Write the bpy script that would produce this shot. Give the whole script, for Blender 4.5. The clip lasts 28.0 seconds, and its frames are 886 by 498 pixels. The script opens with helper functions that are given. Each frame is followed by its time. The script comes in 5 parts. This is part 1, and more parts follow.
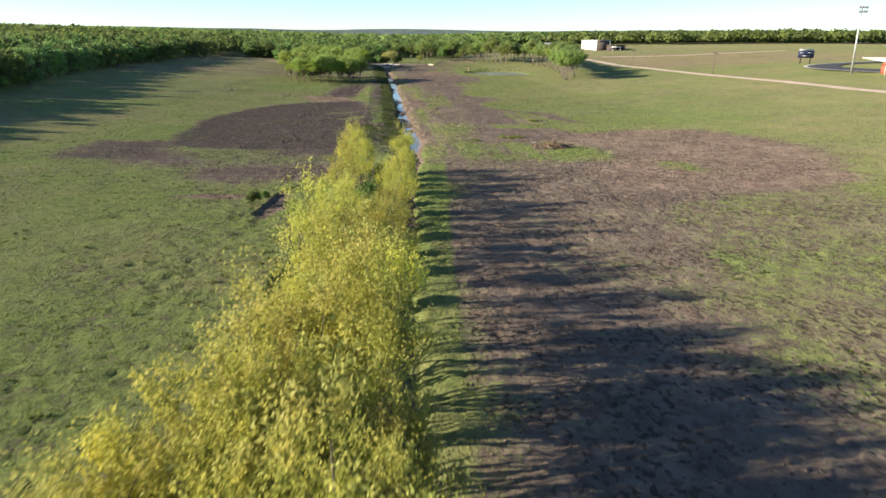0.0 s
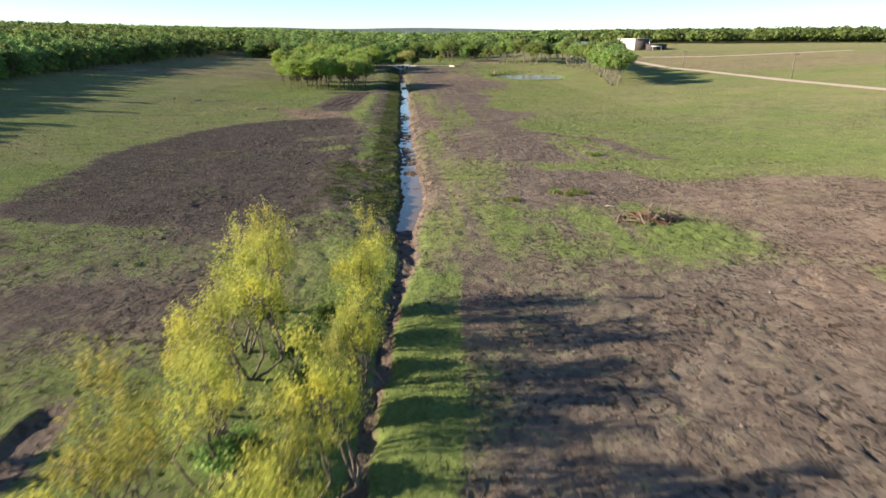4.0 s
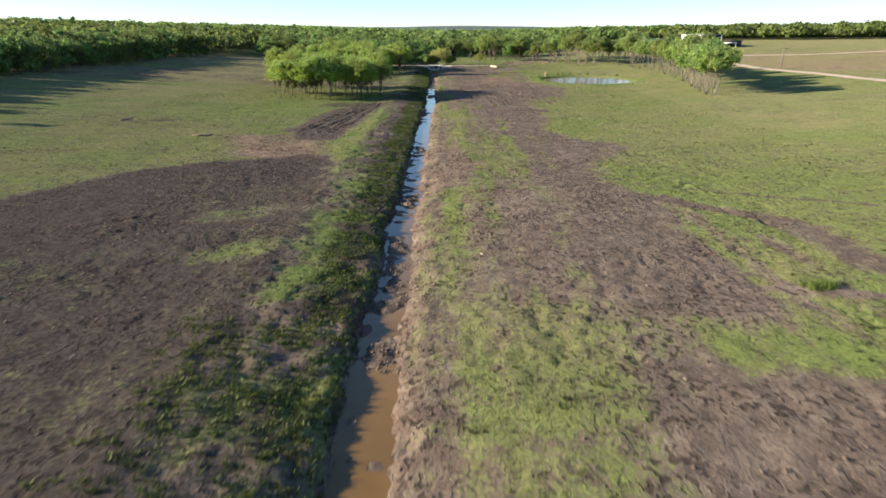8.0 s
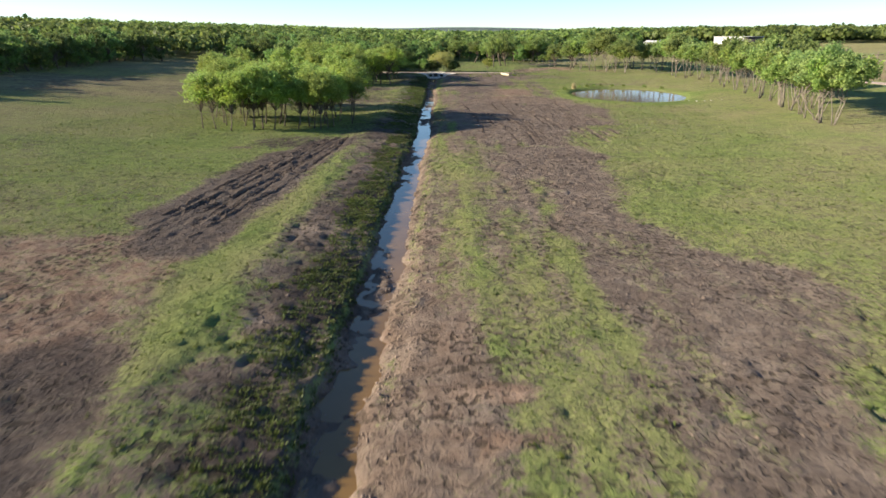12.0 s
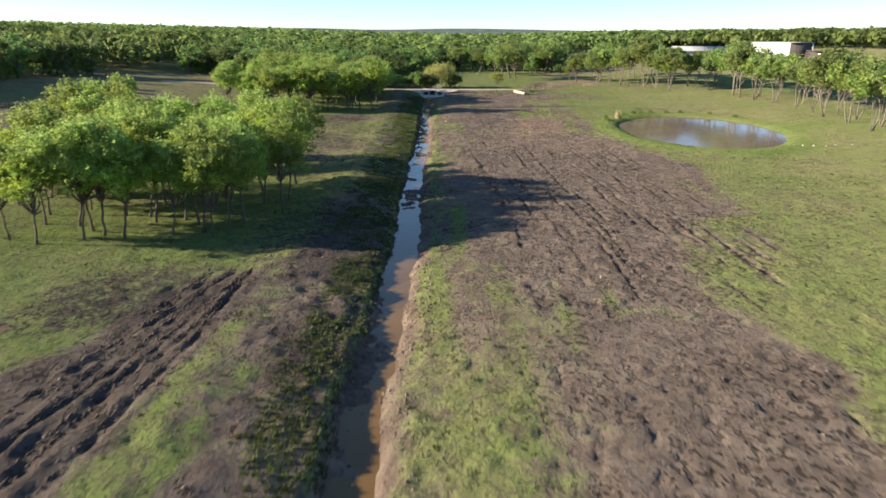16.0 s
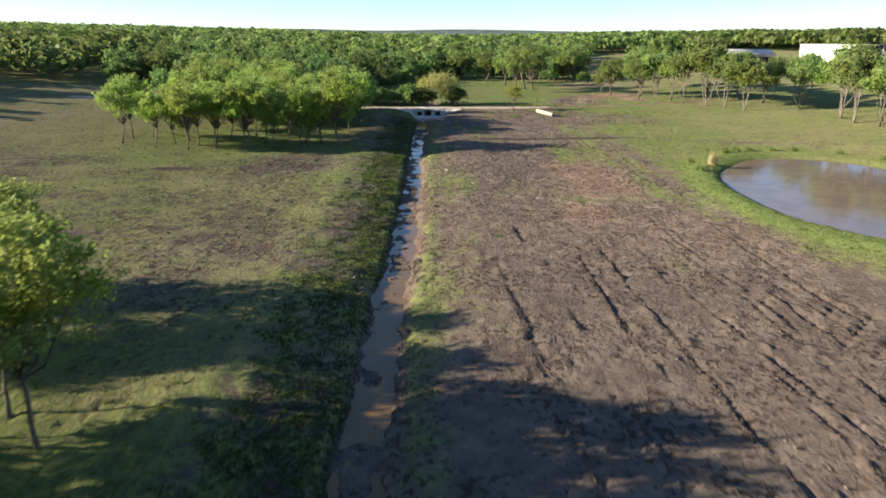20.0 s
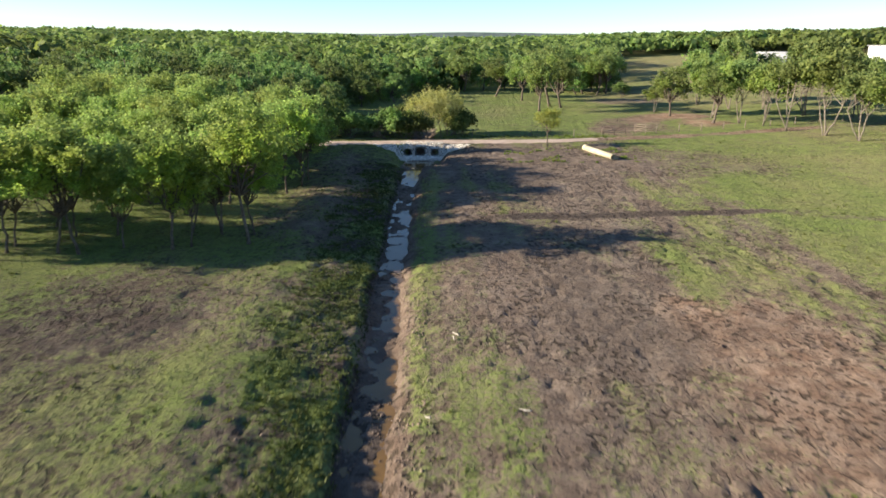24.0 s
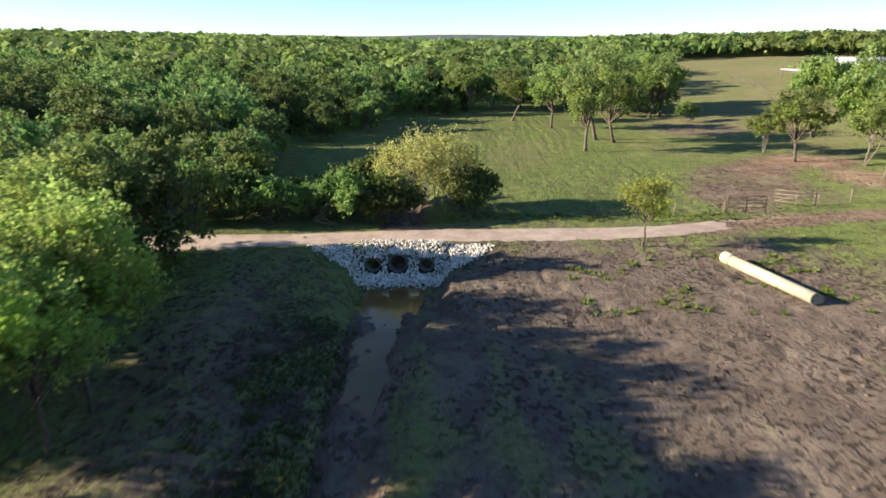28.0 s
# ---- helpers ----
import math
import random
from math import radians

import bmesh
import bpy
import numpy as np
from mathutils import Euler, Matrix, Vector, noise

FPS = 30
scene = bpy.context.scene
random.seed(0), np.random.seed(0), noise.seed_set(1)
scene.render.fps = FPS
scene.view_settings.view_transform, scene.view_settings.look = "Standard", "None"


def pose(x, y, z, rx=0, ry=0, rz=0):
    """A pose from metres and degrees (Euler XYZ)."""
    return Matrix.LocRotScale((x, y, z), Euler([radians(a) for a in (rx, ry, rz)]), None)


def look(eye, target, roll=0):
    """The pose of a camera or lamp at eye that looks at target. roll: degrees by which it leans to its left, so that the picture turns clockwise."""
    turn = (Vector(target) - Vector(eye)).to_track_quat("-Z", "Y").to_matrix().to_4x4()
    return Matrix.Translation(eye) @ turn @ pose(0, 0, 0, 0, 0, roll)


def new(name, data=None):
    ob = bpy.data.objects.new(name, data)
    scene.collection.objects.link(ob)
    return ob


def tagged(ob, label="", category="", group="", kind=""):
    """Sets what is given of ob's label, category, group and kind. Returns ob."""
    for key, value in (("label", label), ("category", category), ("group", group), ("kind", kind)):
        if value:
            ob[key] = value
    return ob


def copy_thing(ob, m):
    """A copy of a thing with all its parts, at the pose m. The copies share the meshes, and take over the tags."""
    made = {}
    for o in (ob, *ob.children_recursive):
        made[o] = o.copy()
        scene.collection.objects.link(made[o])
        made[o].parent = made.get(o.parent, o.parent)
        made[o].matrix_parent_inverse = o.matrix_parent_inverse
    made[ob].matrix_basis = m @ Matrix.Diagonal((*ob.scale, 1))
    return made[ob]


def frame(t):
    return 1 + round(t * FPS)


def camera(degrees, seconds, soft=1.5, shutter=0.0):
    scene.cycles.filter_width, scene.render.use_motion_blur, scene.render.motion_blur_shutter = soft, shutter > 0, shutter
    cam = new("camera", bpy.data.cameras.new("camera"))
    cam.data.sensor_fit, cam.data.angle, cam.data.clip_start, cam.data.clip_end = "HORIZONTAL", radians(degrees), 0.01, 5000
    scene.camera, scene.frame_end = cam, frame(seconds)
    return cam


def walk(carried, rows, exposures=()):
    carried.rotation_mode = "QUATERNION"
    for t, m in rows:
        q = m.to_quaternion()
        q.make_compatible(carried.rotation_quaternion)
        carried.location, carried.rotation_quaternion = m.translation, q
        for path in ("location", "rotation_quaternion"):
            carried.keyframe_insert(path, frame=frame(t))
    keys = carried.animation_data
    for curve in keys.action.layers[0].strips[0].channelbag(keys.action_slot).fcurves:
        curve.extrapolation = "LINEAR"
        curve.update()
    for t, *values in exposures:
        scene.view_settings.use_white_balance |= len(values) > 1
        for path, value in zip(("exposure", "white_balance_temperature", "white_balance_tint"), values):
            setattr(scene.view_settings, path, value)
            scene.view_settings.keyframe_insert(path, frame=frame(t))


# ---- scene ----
cam = camera(65.0, 28.0, soft=1.6, shutter=0.45)
ROWS = [
    (0.0, 0.118, 1.619, 11.635, 73.288, -0.383, -4.722),
    (0.5, 0.439, 4.972, 11.636, 73.274, -0.408, -4.765),
    (1.0, 0.753, 8.744, 11.595, 73.260, -0.435, -4.823),
    (1.5, 1.173, 12.823, 11.594, 73.275, -0.415, -4.895),
    (2.0, 1.609, 17.032, 11.557, 73.289, -0.381, -4.617),
    (2.5, 2.068, 21.555, 11.525, 73.284, -0.391, -3.714),
    (3.0, 2.531, 26.158, 11.483, 73.270, -0.389, -3.364),
    (3.5, 2.969, 30.937, 11.406, 73.240, -0.393, -3.276),
    (4.0, 3.414, 35.846, 11.364, 73.210, -0.365, -2.853),
    (4.5, 3.869, 40.960, 11.238, 73.196, -0.323, -2.433),
    (6.5, 5.373, 61.623, 10.716, 73.094, -0.291, -1.428),
    (7.0, 5.668, 66.838, 10.619, 73.083, -0.294, -0.486),
    (7.5, 5.930, 72.011, 10.572, 73.069, -0.291, 0.167),
    (8.0, 6.102, 77.113, 10.556, 73.060, -0.197, 0.483),
    (8.5, 6.290, 82.221, 10.609, 73.069, -0.305, 0.750),
    (9.0, 6.388, 87.293, 10.608, 73.070, -0.326, 0.851),
    (9.5, 6.487, 92.357, 10.659, 73.082, -0.344, 0.838),
    (10.0, 6.506, 97.475, 10.703, 73.080, -0.345, 0.824),
    (10.5, 6.531, 102.650, 10.659, 73.095, -0.369, 0.810),
    (11.0, 6.512, 107.775, 10.699, 73.109, -0.381, 0.810),
    (11.5, 6.491, 112.884, 10.659, 73.123, -0.384, 0.781),
    (12.0, 6.427, 117.968, 10.620, 73.166, -0.415, 0.781),
    (12.5, 6.405, 123.052, 10.579, 73.195, -0.426, 0.767),
    (14.5, 6.062, 143.906, 11.212, 73.254, -0.367, 0.651),
    (15.0, 5.956, 149.057, 11.652, 73.239, -0.389, 0.637),
    (15.5, 5.892, 154.203, 12.053, 73.238, -0.400, 0.637),
    (16.0, 5.787, 159.326, 12.293, 73.252, -0.402, 0.623),
    (16.5, 5.723, 164.410, 12.292, 73.267, -0.400, 0.623),
    (17.0, 5.625, 169.544, 12.252, 73.267, -0.436, 0.608),
    (17.5, 5.565, 174.688, 12.293, 73.266, -0.407, 0.594),
    (18.0, 5.509, 179.868, 12.372, 73.280, -0.425, 0.580),
    (18.5, 5.449, 184.990, 12.451, 73.310, -0.424, 0.565),
    (19.0, 5.388, 190.094, 12.451, 73.310, -0.425, 0.551),
    (19.5, 5.328, 195.207, 12.493, 73.338, -0.414, 0.522),
    (20.0, 5.259, 200.239, 12.532, 73.323, -0.405, 0.508),
    (20.5, 5.206, 204.958, 12.573, 73.337, -0.405, 0.480),
    (21.0, 5.104, 210.062, 12.574, 73.351, -0.436, 0.466),
    (21.5, 5.041, 215.105, 12.578, 73.364, -0.417, 0.439),
    (23.5, 4.710, 235.925, 12.496, 73.539, -0.104, 0.307),
    (24.0, 4.654, 241.083, 12.498, 73.553, -0.125, 0.280),
    (24.5, 4.596, 246.219, 12.497, 73.583, -0.143, 0.265),
    (25.0, 4.537, 251.352, 12.496, 73.598, -0.122, 0.265),
    (25.5, 4.479, 256.491, 12.534, 73.628, -0.100, 0.250),
    (26.0, 4.417, 261.600, 12.575, 73.642, -0.091, 0.221),
    (26.5, 4.360, 266.707, 12.654, 73.659, -0.105, 0.110),
    (27.0, 4.299, 271.786, 12.694, 73.689, -0.098, 0.028),
    (27.5, 4.239, 276.868, 12.734, 73.703, -0.083, -0.053),
    (28.0, 4.200, 281.992, 12.772, 73.742, -0.070, -0.145),
]
walk(cam, [(t, pose(x, y, z, pitch, roll, yaw)) for t, x, y, z, pitch, roll, yaw in ROWS])

# ---- light ----
SUN_EL, SUN_AZ = 18.5, 266.0   # degrees; azimuth clockwise from +y
world = bpy.data.worlds.new("sky")
scene.world = world
world.use_nodes = True
wn, wl = world.node_tree.nodes, world.node_tree.links
wn.clear()
sky = wn.new("ShaderNodeTexSky")
sky.sky_type = "NISHITA"
sky.sun_disc = False
sky.sun_elevation, sky.sun_rotation = radians(SUN_EL), radians(SUN_AZ)
sky.air_density, sky.dust_density, sky.ozone_density = 0.8, 0.0, 3.6
bg = wn.new("ShaderNodeBackground")
bg.inputs["Strength"].default_value = 0.080
wo = wn.new("ShaderNodeOutputWorld")
wl.new(sky.outputs[0], bg.inputs[0])
wl.new(bg.outputs[0], wo.inputs[0])
sun = new("sun", bpy.data.lights.new("sun", "SUN"))
sun.data.energy, sun.data.angle, sun.data.color = 5.0, radians(0.5), (1.0, 0.88, 0.70)
az, el = radians(SUN_AZ), radians(SUN_EL)
SUN_DIR = Vector((math.sin(az) * math.cos(el), math.cos(az) * math.cos(el), math.sin(el)))
sun.matrix_world = look(SUN_DIR * 200, (0, 0, 0))
scene.view_settings.exposure = 1.42


# ---- materials ----
class Mat:
    """A node material being put together."""

    def __init__(self, name):
        self.m = bpy.data.materials.new(name)
        self.m.use_nodes = True
        self.n, self.l = self.m.node_tree.nodes, self.m.node_tree.links
        self.n.clear()
        self.out = self.n.new("ShaderNodeOutputMaterial")

    def put(self, sock, v):
        if isinstance(v, bpy.types.NodeSocket):
            self.l.new(v, sock)
        elif isinstance(v, (tuple, list)) and len(v) == 3 and sock.type == "RGBA":
            sock.default_value = (*v, 1)
        else:
            sock.default_value = v

    def coord(self, kind="Object"):
        return self.n.new("ShaderNodeTexCoord").outputs[kind]

    def stretch(self, vec, scale):
        k = self.n.new("ShaderNodeMapping")
        self.put(k.inputs["Vector"], vec)
        self.put(k.inputs["Scale"], scale)
        return k.outputs[0]

    def noise(self, vec, scale, detail=4.0, rough=0.55):
        k = self.n.new("ShaderNodeTexNoise")
        self.put(k.inputs["Vector"], vec)
        k.inputs["Scale"].default_value, k.inputs["Detail"].default_value, k.inputs["Roughness"].default_value = scale, detail, rough
        return k.outputs["Fac"]

    def math(self, op, a, b=0.0, clamp=False):
        k = self.n.new("ShaderNodeMath")
        k.operation, k.use_clamp = op, clamp
        self.put(k.inputs[0], a)
        self.put(k.inputs[1], b)
        return k.outputs[0]

    def span(self, v, a, b, c=0.0, d=1.0):
        k = self.n.new("ShaderNodeMapRange")
        k.interpolation_type = "SMOOTHSTEP"
        for i, w in enumerate((v, a, b, c, d)):
            self.put(k.inputs[i], w)
        return k.outputs[0]

    def mix(self, f, a, b, kind="MIX"):
        k = self.n.new("ShaderNodeMix")
        k.data_type, k.blend_type = "RGBA", kind
        self.put(k.inputs[0], f)
        self.put(k.inputs[6], a)
        self.put(k.inputs[7], b)
        return k.outputs[2]

    def bump(self, h, strength=0.3, dist=0.05):
        k = self.n.new("ShaderNodeBump")
        k.inputs["Strength"].default_value, k.inputs["Distance"].default_value = strength, dist
        self.put(k.inputs["Height"], h)
        return k.outputs[0]

    def random(self):
        return self.n.new("ShaderNodeObjectInfo").outputs["Random"]

    def island(self):
        return self.n.new("ShaderNodeNewGeometry").outputs["Random Per Island"]

    def shader(self, color, rough=0.8, normal=None, metal=0.0, spec=0.3):
        k = self.n.new("ShaderNodeBsdfPrincipled")
        self.put(k.inputs["Base Color"], color)
        self.put(k.inputs["Roughness"], rough)
        self.put(k.inputs["Metallic"], metal)
        self.put(k.inputs["Specular IOR Level"], spec)
        if normal is not None:
            self.put(k.inputs["Normal"], normal)
        return k.outputs[0]

    def done(self, sh):
        self.l.new(sh, self.out.inputs["Surface"])
        return self.m


def rough_mat(name, a, b, scale=6.0, rough=0.85, bump=0.3, dist=0.02, metal=0.0, per_object=0.0, spec=0.3):
    """Two colours mixed by noise at two scales, with relief."""
    k = Mat(name)
    c = k.coord()
    n1, n2 = k.noise(c, scale), k.noise(c, scale * 7, 3.0)
    f = k.math("ADD", k.math("MULTIPLY", n1, 0.65), k.math("MULTIPLY", n2, 0.35))
    col = k.mix(k.span(f, 0.35, 0.65), a, b)
    if per_object:
        v = k.span(k.random(), 0.0, 1.0, 1.0 - per_object, 1.0 + per_object)
        hsv = k.n.new("ShaderNodeHueSaturation")
        k.put(hsv.inputs["Value"], v)
        k.put(hsv.inputs["Color"], col)
        col = hsv.outputs[0]
    return k.done(k.shader(col, rough, k.bump(f, bump, dist), metal, spec))


def leaf_mat(name, dark, light, warm, translucent=0.35, vary=0.2):
    """Leaves: hue by leaf and by plant, some light coming through."""
    k = Mat(name)
    i = k.island()
    col = k.mix(k.span(i, 0.0, 1.0), dark, light)
    col = k.mix(k.span(k.noise(k.coord(), 0.6, 2.0), 0.42, 0.68, 0.0, 0.75), col, warm)
    hsv = k.n.new("ShaderNodeHueSaturation")
    patch = k.span(k.noise(k.coord(), 0.13, 3.0), 0.35, 0.65, 1.0 - vary, 1.0 + vary)
    k.put(hsv.inputs["Value"], k.math("MULTIPLY", patch, k.span(k.random(), 0.0, 1.0, 1.0 - vary, 1.0 + vary)))
    k.put(hsv.inputs["Hue"], k.span(k.random(), 0.0, 1.0, 0.5 - 0.07 * vary, 0.5 + 0.06 * vary))
    k.put(hsv.inputs["Saturation"], k.span(k.noise(k.coord(), 0.21, 2.0), 0.35, 0.65, 0.96, 1.12))
    k.put(hsv.inputs["Color"], col)
    col = hsv.outputs[0]
    t = k.n.new("ShaderNodeBsdfTranslucent")
    k.put(t.inputs[0], col)
    m = k.n.new("ShaderNodeMixShader")
    m.inputs[0].default_value = translucent
    k.l.new(k.shader(col, 0.55, None, 0.0, 0.15), m.inputs[1])
    k.l.new(t.outputs[0], m.inputs[2])
    return k.done(m.outputs[0])


def ground_mat():
    """Soil and pasture mixed by the sheet's own cover, tone and lushness, broken up at several scales."""
    k = Mat("pasture_soil")
    c = k.coord()
    at = k.n.new("ShaderNodeAttribute")
    at.attribute_name = "cover"
    sep = k.n.new("ShaderNodeSeparateColor")
    k.l.new(at.outputs["Color"], sep.inputs[0])
    cover, tone, lush = sep.outputs[0], sep.outputs[1], sep.outputs[2]
    big, mid, fine, grit = k.noise(c, 0.12, 4.0), k.noise(c, 0.9, 5.0, 0.6), k.noise(c, 5.0, 5.0, 0.65), k.noise(c, 22.0, 4.0, 0.7)
    damp = at.outputs["Alpha"]
    # soil
    soil = k.mix(k.span(mid, 0.36, 0.64), (0.136, 0.108, 0.087), (0.236, 0.190, 0.154))
    soil = k.mix(k.span(fine, 0.4, 0.62, 0.0, 0.7), soil, (0.180, 0.144, 0.117))
    warm = k.mix(k.span(mid, 0.36, 0.64), (0.240, 0.148, 0.098), (0.370, 0.262, 0.188))
    soil = k.mix(tone, soil, warm)
    soil = k.mix(k.span(k.noise(c, 0.22, 5.0, 0.6), 0.40, 0.62, 0.38, 0.0), soil, (0.105, 0.078, 0.062))
    soil = k.mix(k.span(k.noise(k.stretch(c, (1.0, 0.5, 1.0)), 0.5, 5.0, 0.65), 0.58, 0.74, 0.0, 0.35), soil, (0.290, 0.228, 0.180))
    # dark grit and pits: small shadows between clods, put into the soil colour
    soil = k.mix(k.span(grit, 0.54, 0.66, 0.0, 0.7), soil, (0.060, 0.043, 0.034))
    pit_shade = k.noise(k.stretch(c, (1.0, 0.7, 1.0)), 3.2, 2.0, 0.5)
    soil = k.mix(k.span(pit_shade, 0.63, 0.69, 0.0, 0.75), soil, (0.050, 0.037, 0.030))
    soil = k.mix(k.span(k.noise(c, 1.6, 5.0, 0.75), 0.58, 0.70, 0.0, 0.55), soil, (0.34, 0.275, 0.19))
    soil = k.mix(damp, soil, k.mix(k.span(fine, 0.4, 0.6), (0.030, 0.024, 0.022), (0.066, 0.053, 0.048)))
    # grass
    grass = k.mix(k.span(mid, 0.36, 0.64), (0.108, 0.150, 0.042), (0.172, 0.214, 0.064))
    grass = k.mix(k.span(fine, 0.42, 0.62, 0.0, 0.8), grass, (0.198, 0.238, 0.074))
    dry = k.mix(k.span(fine, 0.36, 0.64), (0.220, 0.190, 0.092), (0.285, 0.250, 0.128))
    wilt = k.math("SUBTRACT", 1.0, k.math("ADD", lush, k.math("MULTIPLY", k.math("SUBTRACT", big, 0.5), 1.6)), True)
    grass = k.mix(wilt, grass, dry)
    # dark specks paint the shade between grass blades
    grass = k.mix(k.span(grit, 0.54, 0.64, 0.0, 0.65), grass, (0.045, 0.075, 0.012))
    f = k.math("ADD", cover, k.math("MULTIPLY", k.math("SUBTRACT", mid, 0.5), 1.5))
    f = k.math("ADD", f, k.math("MULTIPLY", k.math("SUBTRACT", fine, 0.5), 2.0))
    f = k.math("ADD", f, k.math("MULTIPLY", k.math("SUBTRACT", grit, 0.5), 1.6))
    col = k.mix(k.span(f, 0.22, 0.86), soil, grass)
    # hoofprints and clod gaps, their shade painted in dark, thickest on trampled ground
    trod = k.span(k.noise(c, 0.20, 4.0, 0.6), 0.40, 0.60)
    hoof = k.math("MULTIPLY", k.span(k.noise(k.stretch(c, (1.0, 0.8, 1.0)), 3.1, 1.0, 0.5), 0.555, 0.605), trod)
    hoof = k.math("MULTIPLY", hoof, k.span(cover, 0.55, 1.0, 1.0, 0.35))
    crumb_shade = k.span(k.noise(c, 9.0, 3.0, 0.7), 0.56, 0.66, 0.0, 0.40)
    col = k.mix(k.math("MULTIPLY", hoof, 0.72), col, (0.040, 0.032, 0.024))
    col = k.mix(k.math("MULTIPLY", crumb_shade, k.span(cover, 0.4, 1.0, 0.9, 0.45)), col, (0.062, 0.052, 0.032))
    h = k.math("ADD", k.math("MULTIPLY", fine, 0.8), k.math("MULTIPLY", grit, 0.4))
    h = k.math("SUBTRACT", h, k.math("MULTIPLY", hoof, 0.8))
    h = k.math("ADD", h, k.math("MULTIPLY", k.noise(c, 1.9, 4.0, 0.6), 1.5))
    sh = k.shader(col, 0.92, k.bump(h, 0.8, 0.16), 0.0, 0.04)
    sh.node.inputs["Diffuse Roughness"].default_value = 0.45
    return k.done(sh)


def water_mat(name, color, bump, gloss):
    k = Mat(name)
    c = k.coord()
    n = k.noise(k.stretch(c, (1.0, 0.6, 1.0)), 3.0, 3.0)
    col = k.mix(k.span(k.noise(c, 0.35, 3.0), 0.35, 0.65), color, tuple(v * 0.78 for v in color))
    return k.done(k.shader(col, 0.09, k.bump(n, bump, 0.02), 0.0, gloss))


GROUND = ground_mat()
WATER_MUD = water_mat("muddy_ditch_water", (0.190, 0.112, 0.038), 0.05, 0.3)
WATER_POND = water_mat("brown_pond_water", (0.215, 0.156, 0.120), 0.008, 0.12)
BARK = rough_mat("grey_brown_bark", (0.075, 0.056, 0.042), (0.17, 0.14, 0.108), 5.0, 0.9, 0.6, 0.03, per_object=0.15)
BARK_PALE = rough_mat("pale_bark", (0.13, 0.11, 0.085), (0.25, 0.212, 0.165), 5.0, 0.9, 0.5, 0.03, per_object=0.15)
LEAF_WILLOW = leaf_mat("yellow_green_willow_leaf", (0.29, 0.312, 0.074), (0.47, 0.468, 0.115), (0.55, 0.474, 0.112), 0.5, 0.2)
LEAF_GREEN = leaf_mat("fresh_green_leaf", (0.205, 0.300, 0.072), (0.355, 0.455, 0.108), (0.405, 0.470, 0.116), 0.56, 0.17)
LEAF_ROW = leaf_mat("mid_green_leaf", (0.142, 0.215, 0.064), (0.275, 0.352, 0.104), (0.320, 0.370, 0.114), 0.5, 0.22)
LEAF_WOOD = leaf_mat("woodland_leaf", (0.128, 0.202, 0.062), (0.205, 0.288, 0.088), (0.252, 0.315, 0.102), 0.48, 0.34)
LEAF_PALE = leaf_mat("pale_yellow_bush_leaf", (0.32, 0.34, 0.11), (0.55, 0.55, 0.20), (0.52, 0.47, 0.17), 0.5, 0.06)
BLADE = leaf_mat("grass_blade", (0.106, 0.156, 0.038), (0.192, 0.246, 0.066), (0.228, 0.250, 0.082), 0.4)
WEED = leaf_mat("dark_weed_leaf", (0.046, 0.074, 0.024), (0.110, 0.150, 0.042), (0.136, 0.164, 0.052), 0.36)
TUFT = leaf_mat("coarse_grass_blade", (0.078, 0.112, 0.032), (0.150, 0.186, 0.054), (0.180, 0.196, 0.064), 0.36)
STRAW = leaf_mat("dry_straw", (0.26, 0.20, 0.10), (0.45, 0.38, 0.22), (0.40, 0.30, 0.16), 0.2)


def clod_mat():
    k = Mat("dry_clod")
    col = k.mix(k.island(), (0.085, 0.060, 0.046), (0.235, 0.180, 0.140))
    return k.done(k.shader(col, 0.95, k.bump(k.noise(k.coord(), 30.0), 0.4, 0.02), 0.0, 0.1))


CLOD = clod_mat()
ROCK = rough_mat("white_limestone", (0.34, 0.30, 0.25), (0.66, 0.62, 0.55), 3.0, 0.9, 0.5, 0.03, per_object=0.35)
GRAVEL = rough_mat("caliche_gravel", (0.37, 0.275, 0.215), (0.52, 0.405, 0.325), 1.2, 0.95, 0.6, 0.03)
PIPE_METAL = rough_mat("weathered_corrugated_steel", (0.10, 0.095, 0.09), (0.22, 0.20, 0.17), 3.0, 0.6, 0.2, 0.01, 0.3)
PIPE_CREAM = rough_mat("cream_plastic_pipe", (0.44, 0.375, 0.25), (0.56, 0.49, 0.345), 1.5, 0.55, 0.1, 0.01)
WOOD_GREY = rough_mat("weathered_wood", (0.13, 0.10, 0.075), (0.26, 0.21, 0.16), 6.0, 0.9, 0.4, 0.01, per_object=0.2)
STEEL = rough_mat("galvanised_steel", (0.45, 0.45, 0.44), (0.60, 0.60, 0.58), 2.0, 0.5, 0.1, 0.01, 0.6)
WALL_WHITE = rough_mat("white_metal_siding", (0.72, 0.70, 0.66), (0.82, 0.80, 0.76), 0.5, 0.6, 0.05, 0.02)
WALL_BROWN = rough_mat("brown_brick", (0.060, 0.048, 0.044), (0.10, 0.082, 0.075), 1.5, 0.9, 0.2, 0.02)
ROOF_GREY = rough_mat("grey_metal_roof", (0.34, 0.34, 0.34), (0.44, 0.44, 0.43), 0.4, 0.7, 0.05, 0.02)
DARK = rough_mat("dark_opening", (0.012, 0.011, 0.010), (0.02, 0.018, 0.016), 1.0, 0.9, 0.0)
BOARD_BLUE = rough_mat("navy_scoreboard", (0.015, 0.02, 0.05), (0.03, 0.04, 0.09), 1.0, 0.5, 0.0)
TRACK = rough_mat("black_running_track", (0.035, 0.035, 0.038), (0.06, 0.06, 0.062), 1.0, 0.9, 0.1)
